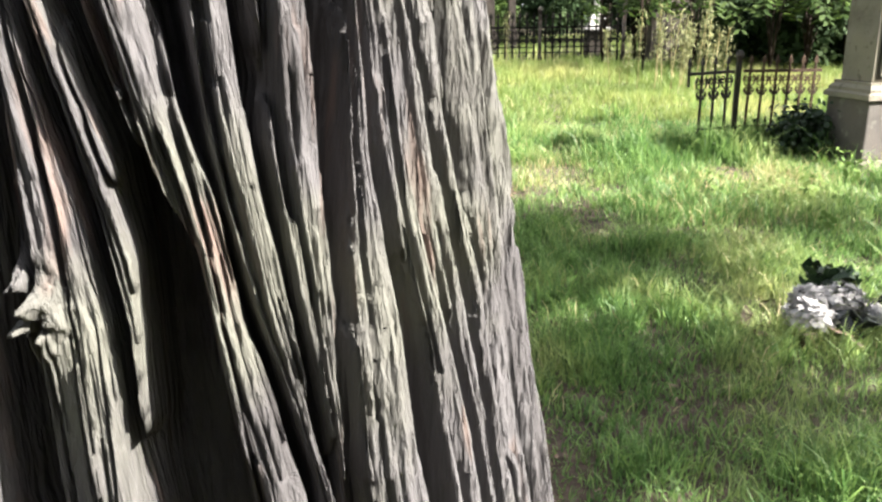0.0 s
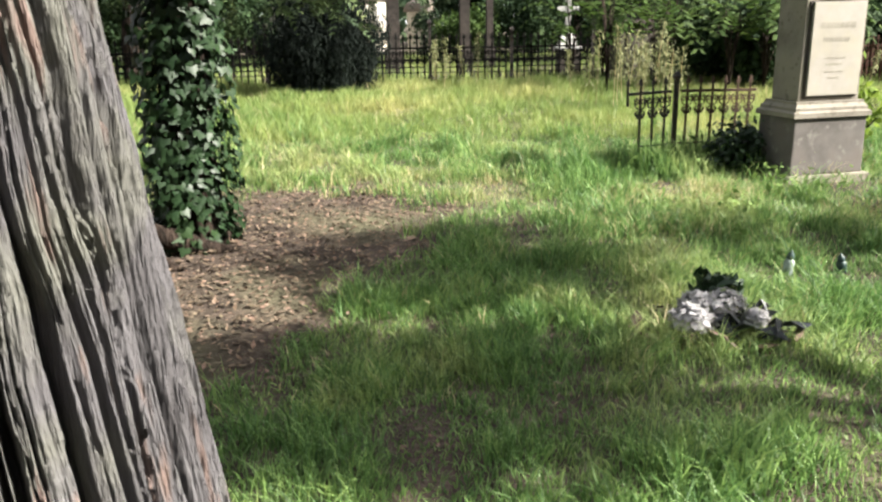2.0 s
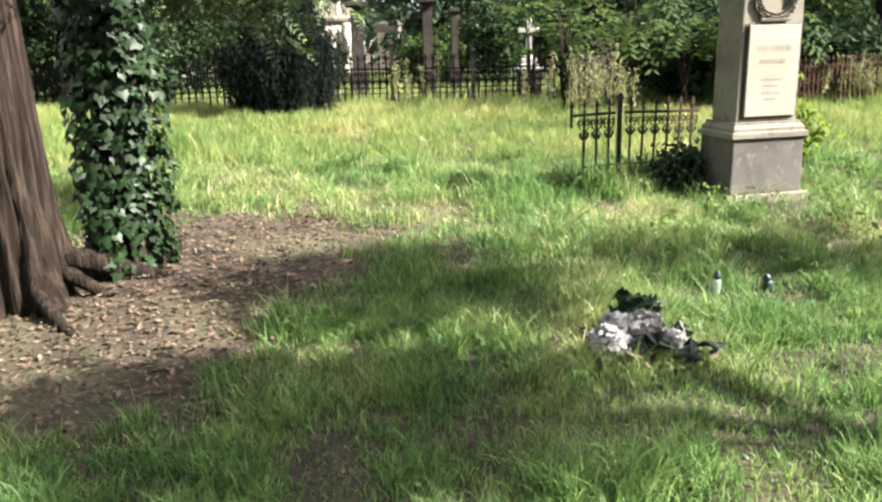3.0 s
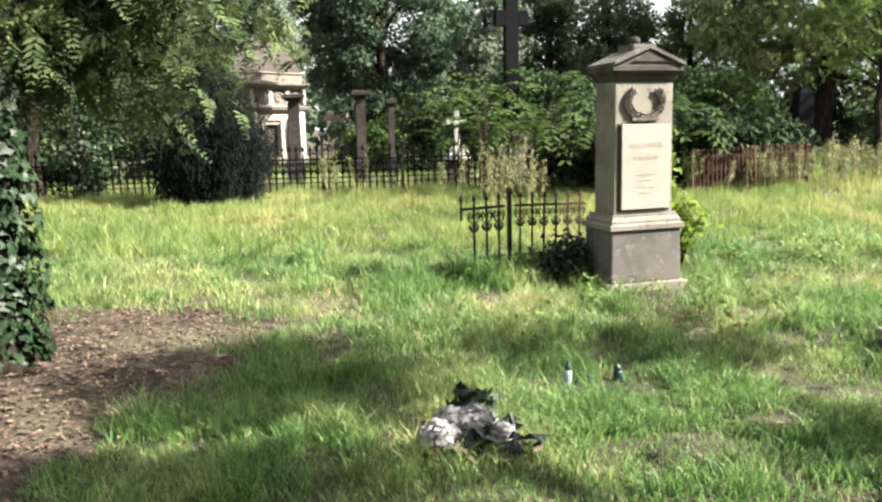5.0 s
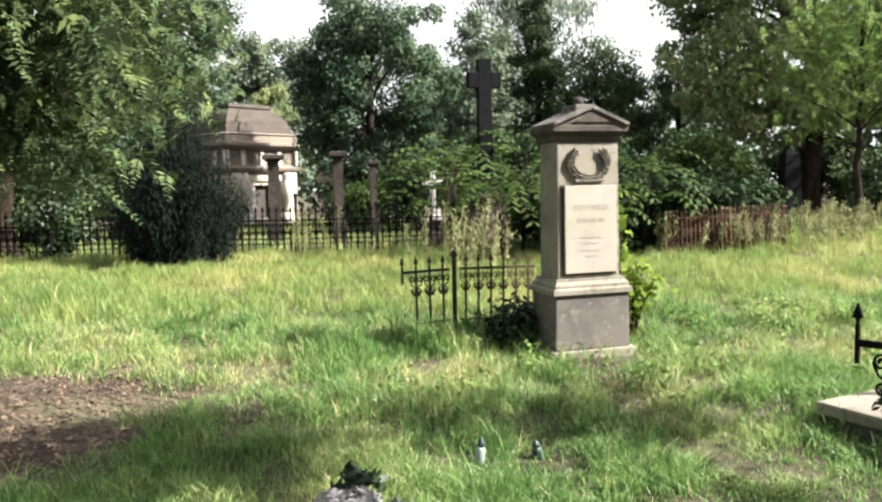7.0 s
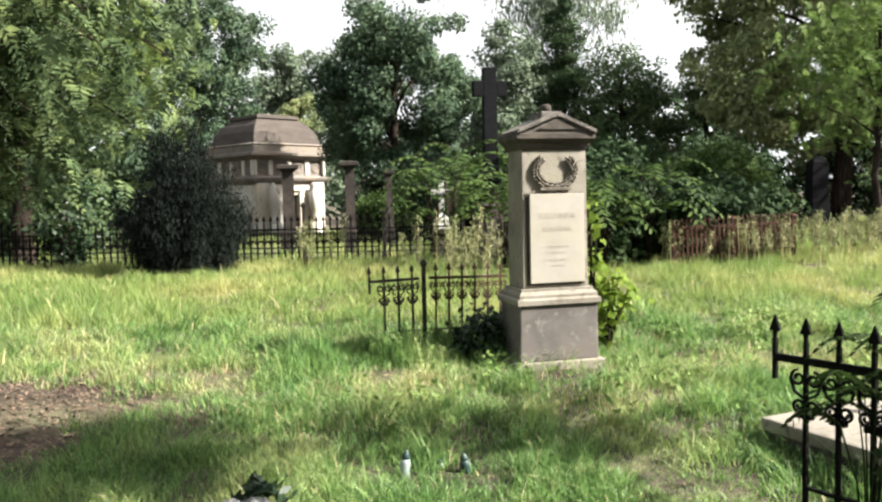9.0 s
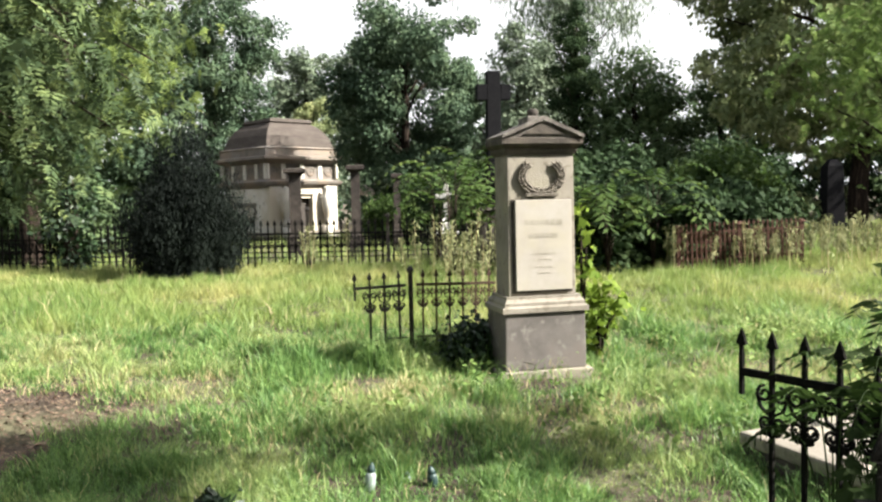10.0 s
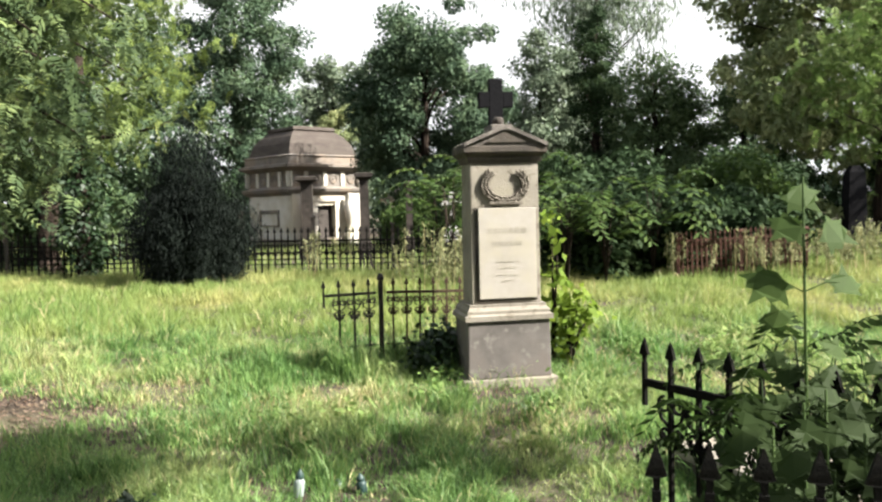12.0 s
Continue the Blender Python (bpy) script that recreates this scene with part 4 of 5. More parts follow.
for i in range(3):
    post("red_railing_post", 6.40 + i * 0.98, 12.24 + 0.1 * i, g1(6.4 + i, 12.24), 0.72, 0.06, RED_IRON, "red-brown rusted railing post")


# ---- stones ----
def slab():
    ob = thing("grave_slab", 4.97, 4.11, g1(4.97, 4.11), "pale flat grave slab on a dark kerb", "grave slab", rz=23)
    part("kerb", box(bmesh.new(), -0.28, 0.62, -0.46, 0.45, -0.08, 0.13, 0.012), STONE_DARK, ob)
    part("top", box(bmesh.new(), -0.29, 0.63, -0.47, 0.46, 0.13, 0.21, 0.02), STONE, ob, "pale sandstone top")


slab()


def pillar(x, y, h, w, cap, label):
    ob = thing("stone_pillar", x, y, g1(x, y), label, "pillar", rz=8)
    bm = bmesh.new()
    lathe(bm, [(w * 0.75, -0.1), (w * 0.75, 0.5), (w * 0.65, 0.55), (w * 0.5, 0.6)], square=True)
    part("base", bm, STONE_DARKEST, ob)
    bm = bmesh.new()
    lathe(bm, [(w * 0.5, 0.6), (w * 0.47, h - 0.16)], square=True)
    part("shaft", bm, STONE_DARKEST, ob)
    bm = bmesh.new()
    lathe(bm, [(w * 0.5, h - 0.16), (w * 0.6, h - 0.13), (w * cap, h - 0.09), (w * cap, h - 0.02), (w * cap * 0.8, h)], square=True)
    part("capital", bm, STONE_DARKEST, ob)


pillar(-0.57, 18.3, 2.05, 0.27, 0.9, "dark weathered square stone pillar with a capital")
pillar(0.96, 16.9, 2.02, 0.20, 0.95, "dark weathered square stone pillar with a capital")
pillar(1.65, 19.7, 1.95, 0.16, 0.8, "slender dark stone pillar with a capital")


def mausoleum():
    x, y = -3.95, 33.0
    ob = thing("mausoleum", x, y, g1(x, y), "pale stone mausoleum with a curved brown roof", "mausoleum", rz=45)
    w = 1.6
    z0 = -g1(x, y)
    part("base", lathe_sq(w + 0.12, -0.1, 0.35), WALL_TAN, ob)
    t = 0.3                                # walls with the doorway left open in front
    for x0, x1, y0, y1, lo in ((-w, w, w - t, w, 0.35), (-w, -w + t, -w, w - t, 0.35), (w - t, w, -w, w - t, 0.35), (-w + t, -0.42, -w, -w + t, 0.35),
                               (0.42, w - t, -w, -w + t, 0.35), (-0.42, 0.42, -w, -w + t, 1.95 + z0)):
        part("wall", box(bmesh.new(), x0, x1, y0, y1, lo, 2.35 + z0), WALL_WHITE, ob)
    part("door", box(bmesh.new(), -0.42, 0.42, -w + 0.2, -w + 0.26, 0.2, 1.95 + z0), DARK_VOID, ob, "dark wooden door in the shaded doorway")
    for s in (-1, 1):
        part("door_jamb", box(bmesh.new(), s * 0.5 - 0.08, s * 0.5 + 0.08, -w - 0.08, -w, 0.35, 2.1 + z0, 0.01), WALL_WHITE, ob)
        part("corner_pilaster", box(bmesh.new(), s * (w - 0.3) - 0.3, s * (w - 0.3) + 0.3, -w - 0.12, -w, 0.35, 2.42 + z0, 0.015), WALL_WHITE, ob)
        # the statue beside the door, simplified to an urn shape
        bm = bmesh.new()
        lathe(bm, [(0.14, 0.55), (0.2, 0.6), (0.1, 0.7), (0.13, 0.9), (0.22, 1.25), (0.23, 1.55), (0.15, 1.8), (0.1, 1.86), (0.11, 2.0), (0.05, 2.12)], 14, s * 0.98, -w - 0.3)
        lathe_rect_at(bm, s * 0.98, -w - 0.3, [(0.2, 0.18, -0.1), (0.2, 0.18, 0.55)])
        part("guardian_statue", bm, WALL_WHITE, ob, "pale statue on a pedestal, built as an urn shape", smooth=True)
    part("door_lintel", box(bmesh.new(), -0.66, 0.66, -w - 0.1, -w, 2.1 + z0, 2.24 + z0, 0.01), WALL_WHITE, ob)
    bm = bmesh.new()
    sq(bm, [(w + 0.02, 2.35 + z0), (w + 0.2, 2.5 + z0), (w + 0.24, 2.6 + z0), (w + 0.05, 2.66 + z0), (w + 0.0, 2.7 + z0)])
    part("lower_cornice", bm, WALL_TAN, ob)
    part("frieze", lathe_sq(w - 0.03, 2.7 + z0, 3.3 + z0), WALL_TAN, ob)
    for side in range(4):
        m = Matrix.Rotation(side * math.pi / 2, 4, "Z")
        for k in (-1.28, -0.43, 0.43, 1.28):
            p = part("frieze_medallion", shared("medal", medallion), None, ob)
            if not p.data.materials:
                p.data.materials.append(WALL_TAN)
            p.matrix_basis = m @ pose(k, -w + 0.03, 3.0 + z0, 90, 0, 0)
        for k in (-1.66, -0.86, 0.0, 0.86, 1.66):
            p = part("frieze_pier", shared("pier", lambda: box(bmesh.new(), -0.09, 0.09, -0.06, 0.0, 0, 0.58, 0.008)), None, ob)
            if not p.data.materials:
                p.data.materials.append(WALL_WHITE)
            p.matrix_basis = m @ pose(k, -w + 0.03, 2.71 + z0)
    bm = bmesh.new()
    sq(bm, [(w, 3.3 + z0), (w + 0.18, 3.4 + z0), (w + 0.3, 3.46 + z0), (w + 0.3, 3.56 + z0), (w + 0.1, 3.6 + z0), (w + 0.1, 3.85 + z0), (w + 0.16, 3.9 + z0), (w + 0.02, 3.96 + z0)])
    part("upper_cornice", bm, WALL_TAN, ob)
    bm = bmesh.new()
    sq(bm, [(w + 0.0, 3.9 + z0), (w - 0.06, 4.1 + z0), (w - 0.16, 4.4 + z0), (w - 0.36, 4.7 + z0), (w - 0.6, 4.9 + z0), (w - 0.66, 4.93 + z0), (w - 0.6, 4.98 + z0), (w - 0.64, 5.1 + z0), (0.6, 5.16 + z0)])
    part("roof", bm, ROOF, ob, "brown curved stone roof")
    bm = bmesh.new()
    for a, c, d, e in ((-0.75, 0.75, 1.95, 2.1), (-0.75, 0.75, 1.45, 1.5), (-0.75, -0.66, 1.5, 1.95), (0.66, 0.75, 1.5, 1.95)):
        box(bm, -w - 0.05, -w, a, c, d + z0 - 0.3, e + z0 - 0.3)
    part("side_tablet", bm, WALL_TAN, ob)


def sq(bm, rings):
    return lathe(bm, rings, square=True)


def lathe_sq(w, z0, z1):
    return sq(bmesh.new(), [(w, z0), (w, z1)])


def lathe_rect_at(bm, cx, cy, rings):
    rs = [[bm.verts.new((cx + sx * w, cy + sy * d, z)) for sx, sy in ((-1, -1), (1, -1), (1, 1), (-1, 1))] for w, d, z in rings]
    for a, b in zip(rs, rs[1:]):
        for i in range(4):
            bm.faces.new((a[i], a[(i + 1) % 4], b[(i + 1) % 4], b[i]))
    bm.faces.new(rs[0][::-1])
    bm.faces.new(rs[-1])


def medallion():
    bm = bmesh.new()
    return lathe(bm, [(0.2, -0.03), (0.2, 0.03), (0.15, 0.05), (0.14, 0.02), (0.06, 0.02), (0.03, 0.05)], 16)


mausoleum()


def small_tomb():
    x, y = 0.15, 34.5
    ob = thing("small_tomb", x, y, g1(x, y), "small whitewashed tomb with a rounded top", "tomb", rz=40)
    part("wall", box(bmesh.new(), -0.7, 0.7, -0.7, 0.7, -0.1, 1.75, 0.02), WALL_WHITE, ob)
    bm = bmesh.new()
    sq(bm, [(0.8, 1.75), (0.8, 1.88), (0.7, 2.1), (0.45, 2.3), (0.2, 2.38)])
    part("roof", bm, WALL_TAN, ob)


small_tomb()


def dark_cross():
    x, y = 3.72, 14.1
    z = g1(x, y)
    ob = thing("tall_cross", x, y, z, "tall dark stone cross rising from greenery", "cross", rz=10)
    part("pedestal", box(bmesh.new(), -0.34, 0.34, -0.28, 0.28, -0.1, 1.0, 0.02, 0.04), STONE_DARK, ob)
    part("pedestal_cap", box(bmesh.new(), -0.33, 0.33, -0.27, 0.27, 1.0, 1.1, 0.03, 0.02), STONE_DARK, ob)
    part("upright", box(bmesh.new(), -0.13, 0.13, -0.09, 0.09, 1.1, 3.95 - z, 0.012, 0.012), GRANITE_BLACK, ob)
    for s in (-1, 1):
        part("arm", box(bmesh.new(), *((0.12, 0.30) if s > 0 else (-0.30, -0.12)), -0.08, 0.08, 3.45 - z, 3.72 - z, 0.012), GRANITE_BLACK, ob)


dark_cross()


def obelisk():
    x, y = 13.1, 21.5
    ob = thing("black_obelisk", x, y, g1(x, y), "black granite obelisk standing in the grass", "obelisk")
    part("foot", box(bmesh.new(), -0.34, 0.34, -0.34, 0.34, -0.1, 0.35, 0.02), GRANITE_BLACK, ob)
    bm = bmesh.new()
    sq(bm, [(0.25, 0.35), (0.20, 1.85), (0.09, 2.02)])
    part("shaft", bm, GRANITE_BLACK, ob)


obelisk()


def white_cross():
    x, y = 2.86, 15.5
    ob = thing("white_cross", x, y, g1(x, y), "white marble cross on a stepped pedestal", "cross")
    part("pedestal", box(bmesh.new(), -0.2, 0.2, -0.2, 0.2, -0.1, 0.55, 0.01), STONE_DARK, ob)
    bm = bmesh.new()
    lathe(bm, [(0.24, 0.55), (0.24, 0.6), (0.14, 0.66), (0.14, 0.76), (0.07, 0.84)], square=True)
    part("step", bm, WHITE_STONE, ob)
    part("upright", box(bmesh.new(), -0.05, 0.05, -0.04, 0.04, 0.84, 1.5, 0.01), WHITE_STONE, ob)
    for s in (-1, 1):
        part("arm", box(bmesh.new(), *((0.05, 0.2) if s > 0 else (-0.2, -0.05)), -0.035, 0.035, 1.24, 1.33, 0.01), WHITE_STONE, ob)


white_cross()

# ---- trees and shrubs behind ----
# tall tree over the far railing with hanging light sprays
broad_tree(-5.6, 16.3, 9.8, (3.0, 2.8), 2.2, LEAF_LIGHT, "tall tree with hanging light green sprays", 300, 0, 0, 0.22, 11, droop=0.8, ragged=0.4, spread=0.34, frond=0.42, per=13)
broad_tree(-9.0, 18.5, 9.5, (3.0, 3.0), 1.2, LEAF_MID, "leafy green tree behind the railing", 124, 307, 0.054, 0.2, 12, spread=0.60)
broad_tree(-7.7, 36.5, 13.5, (3.0, 2.8), 2.0, LEAF_DARK, "dense deep green tree behind the mausoleum", 176, 290, 0.081, 0.25, 13, spread=0.73)
broad_tree(1.5, 28.0, 8.2, (2.6, 2.4), 0.9, LEAF_DARK, "round dark green tree", 230, 300, 0.066, 0.22, 14, ragged=0.25, spread=0.56)
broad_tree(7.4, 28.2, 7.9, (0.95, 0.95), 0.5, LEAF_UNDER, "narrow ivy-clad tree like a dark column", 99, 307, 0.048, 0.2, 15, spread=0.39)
broad_tree(8.8, 38.0, 14.5, (3.6, 3.0), 6.8, LEAF_GREY, "weeping birch with pale hanging twigs", 230, 44, 0.05, 0.18, 16, droop=4.0, long=3.4, spread=0.45, ragged=0.5, hollow=0.2, shell=0.0)
broad_tree(9.2, 27.0, 5.9, (1.6, 1.6), 0.6, LEAF_MID, "green tree among the graves", 90, 284, 0.060, 0.2, 17, spread=0.60)
broad_tree(12.2, 27.5, 5.6, (1.7, 1.6), 0.6, LEAF_MID, "green tree among the graves", 90, 180, 0.06, 0.2, 33, spread=0.55)
broad_tree(14.9, 23.6, 11.4, (4.6, 3.2), 0.8, LEAF_OLIVE, "large olive green tree with dense foliage", 430, 170, 0.077, 0.3, 18, ragged=0.32, droop=0.9, spread=0.52, long=1.3)
broad_tree(10.5, 13.9, 4.4, (1.35, 1.2), 1.9, LEAF_FRESH, "light green tree with feathery leaves", 62, 234, 0.038, 0.08, 19, droop=0.5, spread=0.34, frond=0.34, per=20)
broad_tree(-4.9, 46.0, 10.0, (3.0, 2.6), 1.5, LEAF_GREY, "distant hazy grey-green tree", 90, 255, 0.108, 0.25, 20, spread=0.88)
broad_tree(-3.1, 37.0, 6.3, (0.85, 0.85), 3.4, LEAF_OLIVE, "slim yellow-green young tree", 24, 255, 0.060, 0.1, 21, spread=0.42)
broad_tree(5.9, 34.0, 8.0, (1.9, 1.8), 1.0, LEAF_GREY, "grey-green tree among the graves", 120, 240, 0.085, 0.2, 22, spread=0.60)
broad_tree(19.0, 24.0, 9.0, (3.6, 3.2), 0.8, LEAF_MID, "leafy green tree among graves", 107, 284, 0.075, 0.25, 23, spread=0.60)
broad_tree(-14.5, 24.0, 10.0, (4.0, 3.5), 0.8, LEAF_MID, "leafy green tree among graves", 107, 284, 0.081, 0.25, 24, spread=0.60)
# unseen trees beside the path, placed so that their crowns dapple the foreground with shade
def shade_tree(x, y, trunk, clumps, label, seed):
    """A tree whose crown is a few separate clumps; clumps: centre, two radii, and the number of leafy twigs."""
    ob = thing("tree", x, y, g1(x, y), label, "tree")
    rng, cs = random.Random(seed), []
    for cx, cy, cz, rx, ry, n in clumps:
        for _ in range(n):
            a, q = rng.uniform(0, 2 * math.pi), rng.random() ** 0.55
            cs.append((cx - x + rx * q * math.cos(a), cy - y + ry * q * math.sin(a), cz + rng.uniform(-0.35, 0.35)))
    cs = np.array(cs)
    picks = [cs[rng.randrange(len(cs))] for _ in range(18)]
    part("trunk", limbs(bmesh.new(), (0, 0, -0.1), (0.1, 0.1, 5.6), trunk, picks, rng), BARK, ob, smooth=True)
    part("crown", leaf_mesh("crown", cs, 0.13, 16, 0.058, 0.3, 0.4, 1.2), LEAF_MID, ob)


shade_tree(7.2, 1.2, 0.12, ((6.5, 3.2, 5.1, 0.92, 0.62, 78), (6.4, 2.65, 5.0, 0.95, 0.42, 58), (6.15, 1.32, 5.0, 1.2, 0.60, 265)), "broad unseen tree beside the path", 31)
shade_tree(10.2, 1.2, 0.12, ((10.8, 1.0, 5.0, 0.85, 0.7, 150),), "leafy unseen tree beside the railed plot", 35)
broad_tree(8.6, 3.6, 5.4, (0.85, 0.7), 3.7, LEAF_MID, "slim unseen tree beside the path", 11, 90, 0.06, 0.08, 32, ragged=0.5, hollow=0.2, spread=0.22, shell=0.0)
broad_tree(-6.9, 20.5, 9.2, (2.7, 2.2), 0.8, LEAF_DARK, "dark leafy tree behind the long railing", 130, 220, 0.075, 0.2, 34, spread=0.6)


def shrub(x, y, h, r, mat, label, n=60, count=50, size=0.06, seed=1, name="shrub", droop=0.0, long=1.0, spread=0.16, ragged=0.3, hollow=0.2):
    ob = thing(name, x, y, g1(x, y), label, "shrub")
    rng = random.Random(seed)
    c = crown_centres(n, (0, 0, h * 0.52), (r, r, h * 0.48), hollow, ragged, seed)
    for _ in range(6):
        q = Vector(c[rng.randrange(n)])
        stem = tube(bmesh.new(), [(rng.uniform(-0.1, 0.1) * r, rng.uniform(-0.1, 0.1) * r, -0.05), q * 0.5 + Vector((0, 0, 0.1)), q], 0.02, 5, 0.005)
        part("stem", stem, BARK, ob, smooth=True)
    part("foliage", leaf_mesh("foliage", c, spread * (1.4 if size > 0.05 else 1), count, size, droop, 0.3, long, shell=0.5 if size > 0.05 else 0.0), mat, ob)
    return ob


def juniper():
    x, y = -1.53, 13.5
    ob = thing("juniper_bush", x, y, g1(x, y), "blackish juniper bush with feathery outline", "bush")
    rng = random.Random(41)
    c = []
    for _ in range(190):                     # upright wisps from the stem
        a, k = rng.uniform(0, 2 * math.pi), rng.random() ** 0.8
        tip = Vector((math.cos(a) * (0.15 + 0.95 * k), math.sin(a) * (0.15 + 0.95 * k), (2.7 - 1.75 * k ** 1.25) * rng.uniform(0.7, 1.08)))
        foot = Vector((tip.x * 0.65, tip.y * 0.65, 0.0))
        c += [tuple(foot.lerp(tip, q) + Vector((rng.gauss(0, 0.03), rng.gauss(0, 0.03), 0))) for q in np.linspace(0.02, 1, 9)]
    c = np.array(c)
    bm = bmesh.new()
    tube(bm, [(0, 0, -0.05), (0.03, 0, 0.9), (0, 0, 1.9)], 0.06, 7, 0.015)
    part("stem", bm, BARK, ob, smooth=True)
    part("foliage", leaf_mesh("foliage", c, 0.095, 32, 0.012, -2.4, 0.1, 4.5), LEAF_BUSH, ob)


juniper()
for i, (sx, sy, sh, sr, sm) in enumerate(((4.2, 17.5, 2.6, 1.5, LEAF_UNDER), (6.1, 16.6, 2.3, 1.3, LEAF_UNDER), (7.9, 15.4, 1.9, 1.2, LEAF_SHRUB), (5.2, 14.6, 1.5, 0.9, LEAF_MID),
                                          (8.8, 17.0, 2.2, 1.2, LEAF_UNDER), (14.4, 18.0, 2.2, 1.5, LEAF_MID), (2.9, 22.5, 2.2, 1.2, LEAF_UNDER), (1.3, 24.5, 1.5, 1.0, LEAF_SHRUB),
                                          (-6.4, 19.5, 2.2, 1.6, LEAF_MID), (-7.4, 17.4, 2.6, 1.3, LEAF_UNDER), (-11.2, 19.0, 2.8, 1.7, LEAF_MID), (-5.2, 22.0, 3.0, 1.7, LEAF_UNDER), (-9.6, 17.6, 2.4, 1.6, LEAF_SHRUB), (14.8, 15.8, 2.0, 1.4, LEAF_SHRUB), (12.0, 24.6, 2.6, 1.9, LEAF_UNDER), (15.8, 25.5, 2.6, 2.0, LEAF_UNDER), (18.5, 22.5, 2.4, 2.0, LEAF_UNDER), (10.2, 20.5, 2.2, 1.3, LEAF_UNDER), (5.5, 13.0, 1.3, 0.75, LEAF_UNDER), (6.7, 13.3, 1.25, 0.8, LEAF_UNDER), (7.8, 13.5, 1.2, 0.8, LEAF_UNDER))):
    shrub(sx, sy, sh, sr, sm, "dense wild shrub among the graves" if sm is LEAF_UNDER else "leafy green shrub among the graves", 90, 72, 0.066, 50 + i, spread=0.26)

# the creeper shrub behind the gravestone
shrub(4.24, 7.2, 0.85, 0.17, LEAF_YELLOW, "bright yellow-green leafy shrub behind the gravestone", 26, 9, 0.05, 71, "young_maple", 0.4, 1.1, 0.07)
shrub(4.10, 7.25, 1.8, 0.07, LEAF_YELLOW, "bright yellow-green shoots behind the gravestone", 13, 6, 0.05, 72, "young_maple", 0.4, 1.2, 0.06)
# dark mound added where shadow and branches lie beside the gravestone
shrub(3.10, 6.92, 0.40, 0.22, LEAF_IVY, "dark leafy mound in place of shadowed branches", 44, 26, 0.035, 73, "shadow_mound", 0.4, 1.0, 0.08)


def pinnate(x, y, h, label, fronds=9, reach=0.8, mat=None, seed=1, name="sumac_shrub", size=0.06, pairs=10, stand=0.0):
    """A shrub of long feathered leaves on upright stems."""
    mat = mat or LEAF_SHRUB
    ob = thing(name, x, y, g1(x, y), label, "shrub")
    rng = random.Random(seed)
    for f in range(fronds):
        a = rng.uniform(0, 2 * math.pi)
        z = h * rng.uniform(0.5, 1.0)
        out = Vector((math.cos(a), math.sin(a), 0))
        root = out * 0.12 + Vector((0, 0, z))
        bm, ps, ax, ay = bmesh.new(), [], [], []
        tube(bm, [(0, 0, -0.05), out * 0.05 + Vector((0, 0, z * 0.6)), root], 0.012 if size > 0.05 else 0.005, 5, 0.006 if size > 0.05 else 0.003)
        n = pairs
        L = reach * rng.uniform(0.6, 1.1)
        pts = [root + out * L * k + Vector((0, 0, 0.35 * L * math.sin(k * 2.4) - 0.25 * L * k * k)) for k in np.linspace(0, 1, n)]
        tube(bm, pts, 0.005 if size > 0.05 else 0.0022, 4, 0.0015)
        part("stem", bm, BARK if size > 0.05 else mat, ob, smooth=True)
        for i in range(1, n):
            way = (pts[i] - pts[i - 1]).normalized()
            sd = way.cross(Vector((0, 0, 1))).normalized()
            for e in (-1, 1):
                d = (sd * e + way * 0.35 + Vector((0, 0, -0.35 + rng.uniform(-0.1, 0.1)))).normalized()
                ps.append(pts[i] + d * size), ax.append(d * size), ay.append((way * (1 - stand) + Vector((0, rng.uniform(-0.4, 0.4), rng.uniform(0.6, 1.0))) * stand) * size * 0.42)
        arr = lambda q: np.array([tuple(v) for v in q])
        tagged(part("frond", mesh_np("frond", *quads_at(arr(ps), arr(ax), arr(ay))), mat, ob), kind="stuff")
    return ob


for i, (sx, sy, sh) in enumerate(((3.3, 14.3, 2.0), (2.7, 14.0, 1.6), (4.3, 13.6, 1.9), (5.3, 12.1, 1.3), (6.1, 12.6, 1.5), (4.7, 11.9, 1.25), (3.8, 12.6, 1.3), (2.98, 12.3, 1.75))):
    pinnate(sx, sy, sh, "wild sumac with long feathered leaves", 14, 1.0, LEAF_SHRUB, 80 + i, size=0.085)


def weeds(x, y, n, h, r, seed, label="tall pale seeding weeds"):
    """Upright weed stalks with pale seed heads."""
    ob = thing("seeding_weeds", x, y, g1(x, y), label, "weeds")
    rng = random.Random(seed)
    bm, cs = bmesh.new(), []
    for _ in range(n):
        bx, by = rng.gauss(0, r), rng.gauss(0, r)
        hh = h * rng.uniform(0.6, 1.1)
        tip = Vector((bx + rng.gauss(0, 0.07), by + rng.gauss(0, 0.07), hh))
        tube(bm, [(bx, by, -0.05), Vector((bx, by, 0)).lerp(tip, 0.5), tip], 0.006, 4, 0.003)
        for k in np.linspace(0.45, 1.0, 9):
            p = Vector((bx, by, 0)).lerp(tip, k)
            cs.append((p.x, p.y, p.z))
    part("stalks", bm, STRAW, ob)
    part("seed_heads", leaf_mesh("seed_heads", np.array(cs), 0.034, 10, 0.014, -1.5, 0.1, 2.2), SEED, ob)


